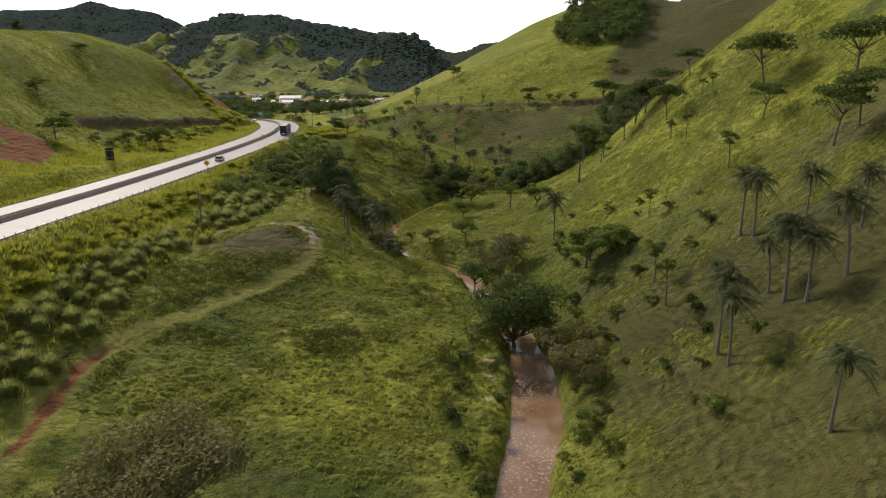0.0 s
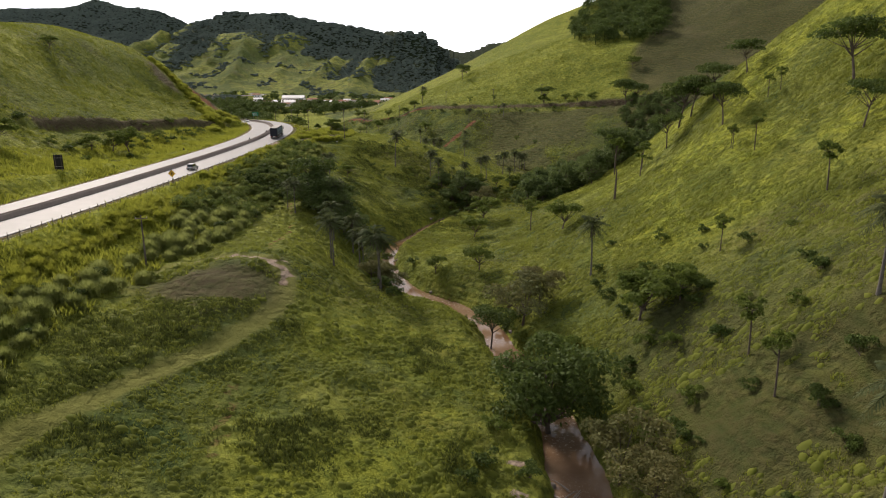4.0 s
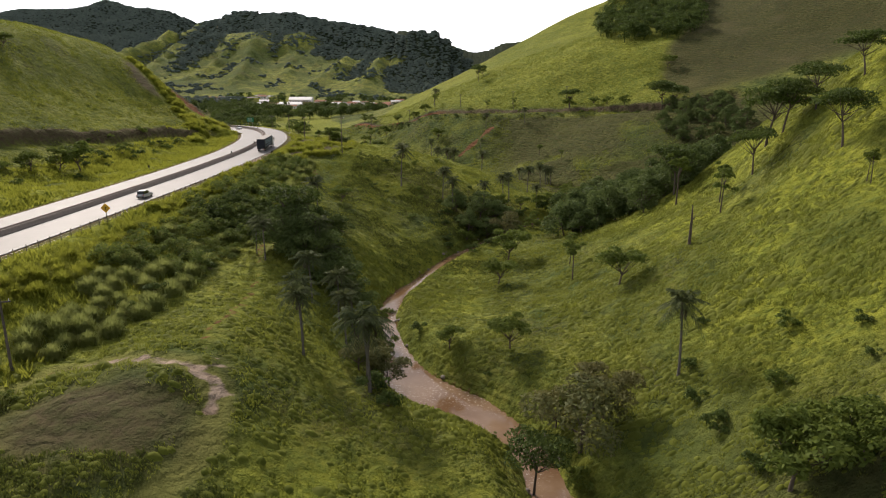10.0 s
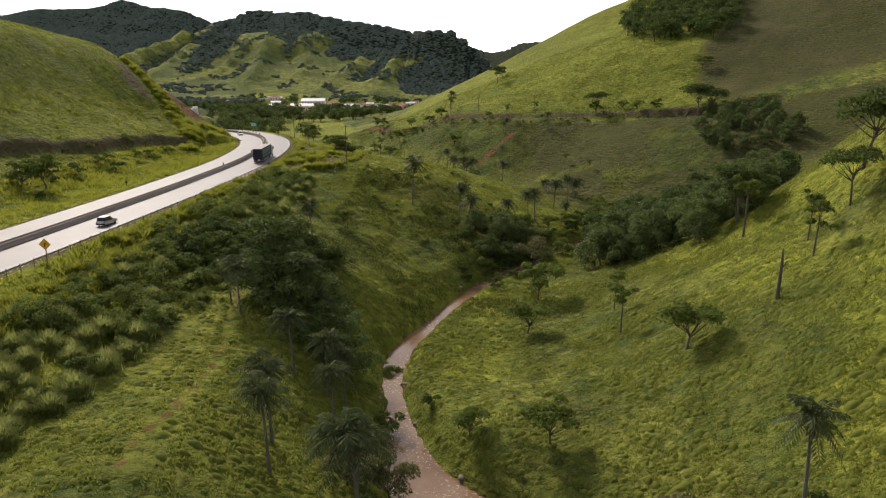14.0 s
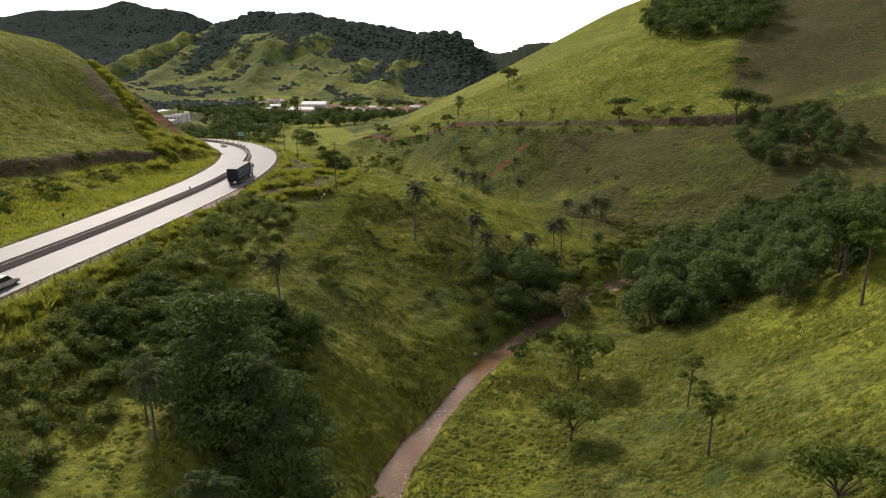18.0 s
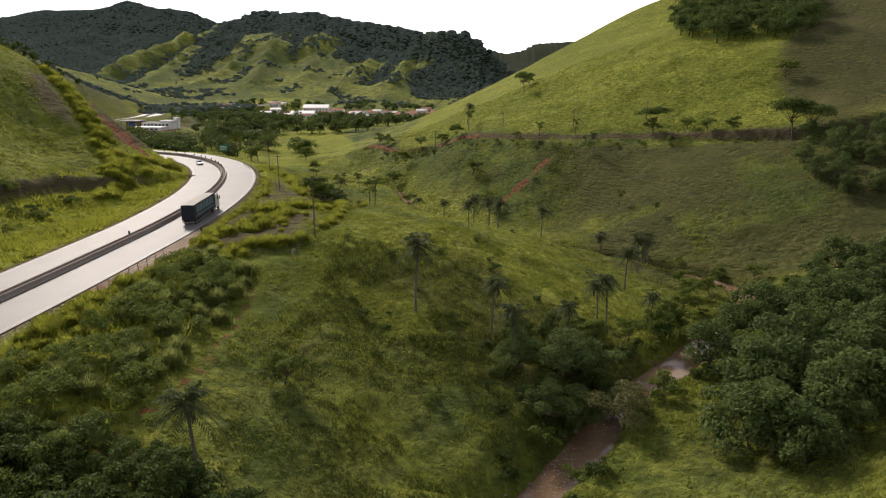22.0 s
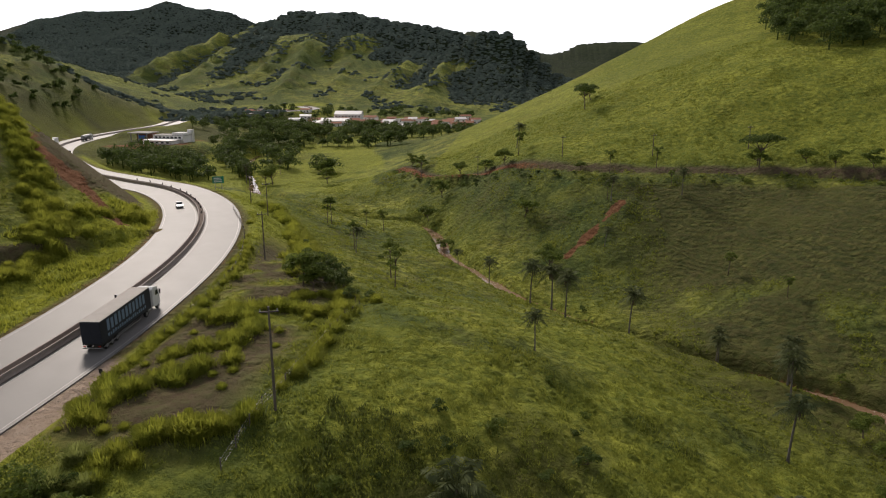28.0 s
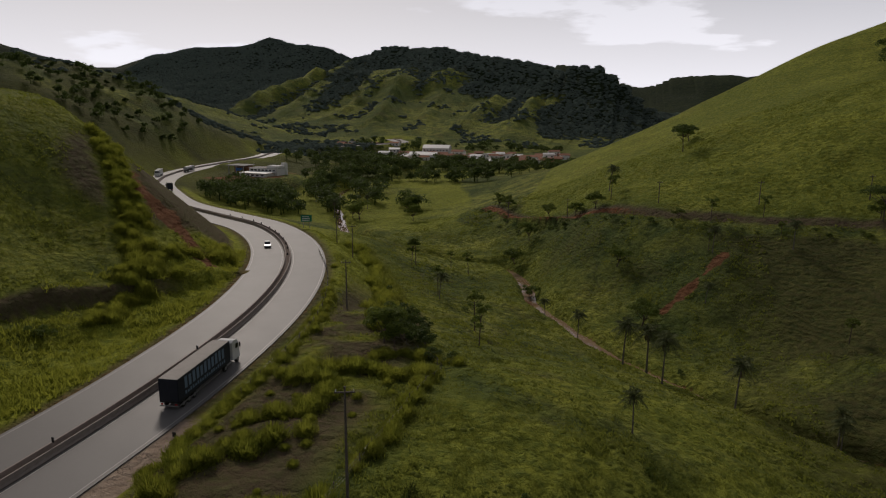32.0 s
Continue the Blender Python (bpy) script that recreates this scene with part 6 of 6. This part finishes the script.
def swept(line, outline, lift=0.0):
    """An (offset, height) outline swept along a line."""
    tang = np.gradient(line[:, :2], axis=0)
    tang /= np.linalg.norm(tang, axis=1)[:, None]
    n = len(outline)
    v = [(p[0] + t[1] * o, p[1] - t[0] * o, p[2] + h + lift) for p, t in zip(line, tang) for o, h in outline]
    f = [(k * n + i, (k + 1) * n + i, (k + 1) * n + i + 1, k * n + i + 1) for k in range(len(line) - 1) for i in range(n - 1)]
    return v, f


barrier_line = ROAD[(ROAD[:, 1] > -100)]
for off in (-0.58, 0.58):
    bar_v, bar_f = swept(barrier_line, [(off - 0.26, 0.0), (off - 0.23, 0.10), (off - 0.12, 0.28), (off - 0.08, 0.84), (off + 0.08, 0.84), (off + 0.12, 0.28), (off + 0.23, 0.10), (off + 0.26, 0.0)])
    barrier = new("median_barrier", mesh_from("median_barrier", bar_v, bar_f))
    barrier.data.materials.append(M_BARRIER)
    tagged(barrier, "brown weathered concrete safety barrier along the median", "barrier", kind="structure")
for off, name in ((-8.35, "edge_line"), (-1.35, "edge_line"), (1.35, "edge_line"), (8.35, "edge_line")):
    ln_v, ln_f = ribbon(barrier_line, off - 0.05, off + 0.05, 0.006)
    ob = new(name, mesh_from(name, ln_v, ln_f))
    ob.data.materials.append(M_PAINT)
    tagged(ob, "faded white edge line on the road", "road marking", kind="structure")
# reflector posts on the barrier through the bend
posts = []
for y in (362, 368, 374, 380, 386, 392, 398, 404, 410, 416, 422, 300, 272):
    k = int(np.abs(ROAD[:, 1] - y).argmin())
    posts.append(tuple(ROAD[k]))
first = None
for x, y, z in posts:
    m = Matrix.Translation((x, y, z + 0.94))
    if first is None:
        first = tagged(new("reflector_post"), "short dark reflector post fixed on the median barrier", "post", "reflector posts")
        bm_part("plate", beam(-0.16, 0.16, -0.03, 0.03, 0.15, 0.75, 0.01), M_BLACK, first)
        bm_part("stem", rod('Z', (0, 0, 0.12), 0.035, 0.28, 6), M_STEEL, first)
        first.matrix_basis = m
    else:
        copy_thing(first, m)


def make_fence(label, line, spacing, height):
    """Timber posts with three wires along a line of (x, y)."""
    root = tagged(new("fence"), label, "fence")
    pts = curve_through(line, spacing)
    tops = []
    shared = None
    for i, (x, y) in enumerate(pts[:, :2]):
        z = float(ground_z(x, y))
        if shared is None:
            bm = rod('Z', (0, 0, height / 2 - 0.2), 0.065, height + 0.4, 7, 0.85)
            shared = bpy.data.meshes.new("post")
            bm.to_mesh(shared)
            bm.free()
            shared.materials.append(M_POST)
        ob = part("post", shared, root)
        ob.matrix_basis = Matrix.Translation((x, y, z)) @ Matrix.Rotation(radians(3 * math.sin(i * 2.7)), 4, 'X')
        tops.append((x, y, z))
    for h in (0.35, 0.72, 1.08):
        part("wire", fast_mesh("wire", *tube(np.array(tops) + [0, 0, h * height / 1.25], np.full(len(tops), 0.008), 3), M_STEEL), root)
    return root


make_fence("post and wire fence along the highway verge", [(off_road(11.6, y), y) for y in (45, 85, 125, 162, 201, 240, 262)], 2.7, 1.35)
make_fence("old timber fence between cane grass and pasture", [(-42, 262), (-41.8, 276), (-41.5, 294), (-42, 308), (-52.3, 318)], 3.0, 1.25)
make_fence("roadside fence dropping away past the bend", [(-63.5, 290), (-67.3, 318), (-77.6, 346), (-92.3, 372)], 2.9, 1.3)


def make_pole(x, y, height, label):
    root = tagged(new("utility_pole"), label, "utility pole", "utility poles")
    bm_part("shaft", rod('Z', (0, 0, height / 2 - 0.4), 0.16, height + 0.8, 10, 0.62), M_POST, root)
    bm_part("crossarm", beam(-0.95, 0.95, -0.06, 0.06, height - 0.62, height - 0.48, 0.01), M_POST, root)
    for s in (-0.8, 0.0, 0.8):
        bm_part("insulator", rod('Z', (s, 0, height - 0.36), 0.05, 0.22, 8, 0.6), M_LAMP, root)
    root.matrix_basis = Matrix.Translation((x, y, float(ground_z(x, y)))) @ Matrix.Rotation(radians(20), 4, 'Z')
    return root


for x, y, h in ((-48, 129, 8.0), (-40.6, 271.2, 11.0), (-67.2, 332, 9.5), (-86.5, 380, 9.0), (-101, 402, 8.5)):
    make_pole(x, y, h, "dark timber power pole with a short crossarm")
for x, y in ((-64, 487), (-38, 461), (-8, 441), (20, 434), (48, 432)):
    make_pole(x, y, 7.0, "slim power pole beside the hillside track")

# road signs
sg = tagged(new("warning_sign"), "yellow diamond warning sign on a post beside the verge", "road sign")
bm_part("post", beam(-0.05, 0.05, -0.05, 0.05, -0.4, 2.0), M_POST, sg)
plate = bm_part("plate", beam(-0.62, 0.62, -0.02, 0.02, -0.62, 0.62, 0.015), M_YELLOW, sg)
plate.matrix_basis = Matrix.Translation((0, -0.08, 2.35)) @ Matrix.Rotation(radians(45), 4, 'Y')
bm_part("arrow_stem", beam(-0.06, 0.06, -0.125, -0.105, 2.0, 2.45), M_BLACK, sg)
bm_part("arrow_head", beam(-0.06, 0.26, -0.125, -0.105, 2.45, 2.57), M_BLACK, sg)
sg.matrix_basis = Matrix.Translation((off_road(10.9, 179), 179, float(ground_z(off_road(10.9, 179), 179)))) @ Matrix.Rotation(radians(3), 4, 'Z')
sg = tagged(new("road_sign_back"), "tall dark road sign seen from behind beside the far carriageway", "road sign")
bm_part("board", beam(-1.1, 1.1, -0.03, 0.03, 0.55, 4.0, 0.01), M_BLACK, sg)
for s in (-0.7, 0.7):
    bm_part("post", beam(s - 0.06, s + 0.06, -0.16, -0.04, -0.4, 3.9), M_POST, sg)
bm_part("rail", beam(-1.0, 1.0, -0.10, -0.04, 1.2, 1.3), M_STEEL, sg)
bm_part("rail", beam(-1.0, 1.0, -0.10, -0.04, 3.2, 3.3), M_STEEL, sg)
sg.matrix_basis = Matrix.Translation((-92, 182, float(ground_z(-92, 182))))
sg = tagged(new("direction_sign"), "green direction sign on two posts outside the bend", "road sign")
bm_part("board", beam(-1.7, 1.7, -0.03, 0.03, 1.9, 4.0, 0.01), M_GREEN, sg)
for s in (-1.0, 1.0):
    bm_part("post", beam(s - 0.07, s + 0.07, 0.04, 0.18, -0.5, 3.9), M_STEEL, sg)
for z0 in (2.25, 2.8, 3.35):
    bm_part("lettering_bar", beam(-1.3, 1.1 - 0.3 * (z0 > 3), -0.045, -0.034, z0, z0 + 0.22), M_WHITE, sg)
sg.matrix_basis = Matrix.Translation((-114, 408, float(ground_z(-114, 408)))) @ Matrix.Rotation(radians(20), 4, 'Z')
for x, y in ((-64.4, 278), (-88.5, 245)):
    sg = tagged(new("marker_post"), "short dark marker post at the road edge", "post", "roadside markers")
    bm_part("stem", beam(-0.05, 0.05, -0.05, 0.05, -0.3, 1.0), M_POST, sg)
    bm_part("plate", beam(-0.25, 0.25, -0.07, -0.05, 0.6, 1.2), M_BLACK, sg)
    sg.matrix_basis = Matrix.Translation((x, y, float(ground_z(x, y))))


# ---- the roadside buildings and the village ----
def make_house(x, y, w, d, h, turn, walls, roof, label, gable=True, floors=1):
    root = tagged(new("house"), label, "house", "village houses")
    base = float(ground_z(x, y)) - 0.4
    bm_part("wall", beam(-w / 2, w / 2, -d / 2, d / 2, 0, h + 0.4), walls, root)
    if gable:
        rise = d * 0.20
        bm_part("roof", side_profile([(-d / 2 - 0.5, h + 0.30), (0, h + 0.30 + rise), (d / 2 + 0.5, h + 0.30), (d / 2 + 0.5, h + 0.48), (0, h + 0.52 + rise), (-d / 2 - 0.5, h + 0.48)], -w / 2 - 0.5, w / 2 + 0.5, 0.0), roof, root)
        for e in (-1, 1):
            bm_part("gable", side_profile([(-d / 2, h + 0.38), (0, h + 0.28 + rise), (d / 2, h + 0.38)], e * w / 2 - 0.12, e * w / 2 + 0.12, 0.0), walls, root)
    else:
        bm_part("roof", beam(-w / 2 - 0.3, w / 2 + 0.3, -d / 2 - 0.3, d / 2 + 0.3, h + 0.4, h + 0.62, 0.02), roof, root)
        bm_part("parapet", beam(-w / 2 - 0.3, w / 2 + 0.3, -d / 2 - 0.32, -d / 2 - 0.12, h + 0.62, h + 1.1), walls, root)
    n = max(1, int(w / 3.2))
    for f in range(floors):
        for i in range(n):
            cx = -w / 2 + (i + 0.5) * w / n
            z0 = 1.3 + f * 2.9
            if f == 0 and i == n // 2:
                bm_part("door", beam(cx - 0.5, cx + 0.5, -d / 2 - 0.05, -d / 2 - 0.003, 0.4, 2.5), M_POST, root)
            else:
                wd = bm_part("window", beam(cx - 0.65, cx + 0.65, -d / 2 - 0.05, -d / 2 - 0.003, z0, z0 + 1.2), M_GLASS, root)
                bm_part("sill", beam(cx - 0.75, cx + 0.75, -d / 2 - 0.10, -d / 2 - 0.003, z0 - 0.1, z0), M_CONCRETE, wd)
    root.matrix_basis = Matrix.Translation((x, y, base)) @ Matrix.Rotation(radians(turn), 4, 'Z')
    return root


hr = np.random.default_rng(31)
HOUSES = strewn(hr, [(-268, 850), (-235, 815), (-130, 790), (-84, 800), (-70, 850), (-90, 880), (-190, 900), (-250, 890)], 52, 10, (2.8, 3.4), [(RIVER, 9)])
HOUSES += strewn(hr, [(-330, 900), (-260, 900), (-260, 960), (-340, 960)], 8, 13, (2.8, 3.2), [(ROAD, 14)])
for i, (x, y, h) in enumerate(HOUSES):
    two = i % 6 == 0
    white_wall = i % 3 != 1
    make_house(x, y, hr.uniform(7, 13), hr.uniform(6, 9), h + (2.9 if two else 0), hr.uniform(-25, 25), M_RENDER if white_wall else M_BRICK, M_SHEET if i % 4 == 0 else M_TILE,
               ("whitewashed" if white_wall else "bare brick") + (" two-storey" if two else " single-storey") + " village house with a " + ("pale sheet roof" if i % 4 == 0 else "tiled roof"), i % 5 != 2, 2 if two else 1)
big = make_house(-211, 893, 27, 15, 6.5, 4, M_RENDER, M_SHEET, "long white shed with a pale metal roof above the village", True, 2)
big["category"] = "shed"
make_house(-208, 836, 26, 12, 4.2, 4, M_RENDER, M_SHEET, "wide low warehouse with a pale roof in the village", True, 1)["category"] = "warehouse"

pad_z = float(ground_z(-246, 598))


def make_station():
    """The service station on its terrace beside the far highway."""
    root = tagged(new("service_station"), "white flat-roofed service station with a canopy and sheds", "service station")
    bm_part("main_building", beam(-2, 24, -5, 6, -4, 7.0, 0.05), M_RENDER, root)
    bm_part("upper_block", beam(14, 24, -4, 5, 7.0, 9.5, 0.05), M_RENDER, root)
    bm_part("stair_tower", beam(21, 25, 5, 8, -4, 12.0, 0.05), M_RENDER, root)
    bm_part("roof_slab", beam(-2.6, 24.6, -5.6, 6.6, 7.0, 7.3, 0.03), M_CONCRETE, root)
    bm_part("front_shed", beam(-2, 22, -17, -6, -4, 3.4, 0.04), M_RENDER, root)
    bm_part("shed_roof", beam(-3, 23, -18, -5.4, 3.4, 3.7, 0.03), M_SHEET, root, "pale sheet roof")
    bm_part("canopy_roof", beam(-24, -6, -6, 8, 8.2, 9.0, 0.05), M_CONCRETE, root)
    bm_part("canopy_hall", beam(-22, -8, 2, 7, -4, 8.2, 0.04), M_BRICK, root)
    for px in (-22, -15, -8):
        bm_part("column", beam(px - 0.3, px + 0.3, -5, -4.4, -4, 8.2), M_CONCRETE, root)
    bm_part("sign_panel", beam(-14, -8, -6.15, -6.0, 3.4, 6.6), M_BLUE, root)
    for i in range(7):
        w = bm_part("window", beam(-0.5 + i * 3.4, 1.7 + i * 3.4, -5.06, -5.003, 4.3, 5.9), M_GLASS, root)
        bm_part("sill", beam(-0.6 + i * 3.4, 1.8 + i * 3.4, -5.12, -5.003, 4.15, 4.3), M_CONCRETE, w)
    for i in range(5):
        bm_part("window", beam(0.0 + i * 4.4, 2.4 + i * 4.4, -17.06, -17.003, 0.8, 2.2), M_GLASS, root)
    root.matrix_basis = Matrix.Translation((-247, 600, pad_z)) @ Matrix.Rotation(radians(-6), 4, 'Z') @ Matrix.Diagonal((0.8, 0.8, 0.62, 1))


make_station()


# ---- stones, driftwood and a snag ----
def make_rock(seed):
    g2 = np.random.default_rng(seed)
    bm = bmesh.new()
    bmesh.ops.create_icosphere(bm, subdivisions=2, radius=0.5)
    for v in bm.verts:
        v.co = v.co * (1 + 0.35 * (noise.noise(v.co * 2.3 + Vector((seed, 0, 0))))) * Vector((1.3, 1.0, 0.62)).length / 1.7
        v.co.z *= 0.6
    me = bpy.data.meshes.new("river_stone")
    bm.to_mesh(me)
    bm.free()
    me.shade_smooth()
    me.materials.append(M_ROCK)
    return new("river_stone", me)


rk = np.random.default_rng(77)
ROCKS = []
for k in range(60, len(RIVER)):
    y = RIVER[k, 1]
    if y > 300 or rk.random() > (0.75 if 175 < y < 232 else 0.28):
        continue
    t = RIVER[min(k + 1, len(RIVER) - 1), :2] - RIVER[k - 1, :2]
    s = rk.choice((-1, 1)) * (RIVER[k, 2] + rk.uniform(-0.6, 1.0)) / math.hypot(*t)
    ROCKS.append((RIVER[k, 0] + t[1] * s, y - t[0] * s, rk.uniform(0.35, 0.85)))
place_each([make_rock(s) for s in (1, 2, 3)], ROCKS, "brown rounded stone at the edge of the muddy river", "stone", "river stones", 0.8, 0.05)

snag = tagged(new("dead_tree"), "bare standing trunk of a dead tree on the hillside", "dead tree")
part("trunk", fast_mesh("trunk", *tube([(0, 0, -0.4), (0.05, 0, 2), (0.1, 0.05, 4.5), (0.05, 0.1, 6.6)], [0.30, 0.24, 0.19, 0.09], 8), M_BARK, True), snag)
part("stub", fast_mesh("stub", *tube([(0.08, 0.04, 4.0), (0.5, 0.1, 4.5), (0.7, 0.1, 5.1)], [0.10, 0.07, 0.03], 6), M_BARK), snag)
snag.matrix_basis = Matrix.Translation((35.4, 176.4, float(ground_z(35.4, 176.4))))

drift = tagged(new("driftwood"), "bleached fallen branches lying in the river", "driftwood")
dw = np.random.default_rng(8)
for i in range(9):
    a = dw.uniform(-0.9, 0.9) + (1.57 if i % 2 else -1.3)
    start = np.array([dw.uniform(-1.2, 1.2), dw.uniform(-2, 2), 0.15])
    ln = dw.uniform(1.8, 4.6)
    bend = dw.normal(size=3) * 0.5
    s = np.linspace(0, 1, 6)[:, None]
    pts = start + s * ln * np.array([math.cos(a), math.sin(a), dw.uniform(0.05, 0.45)]) + bend * s * (1 - s)
    part("branch", fast_mesh("branch", *tube(pts, np.linspace(0.13, 0.03, 6), 6), M_DEADWOOD, True), drift)
drift.matrix_basis = Matrix.Translation((12.6, 90, 0.0))
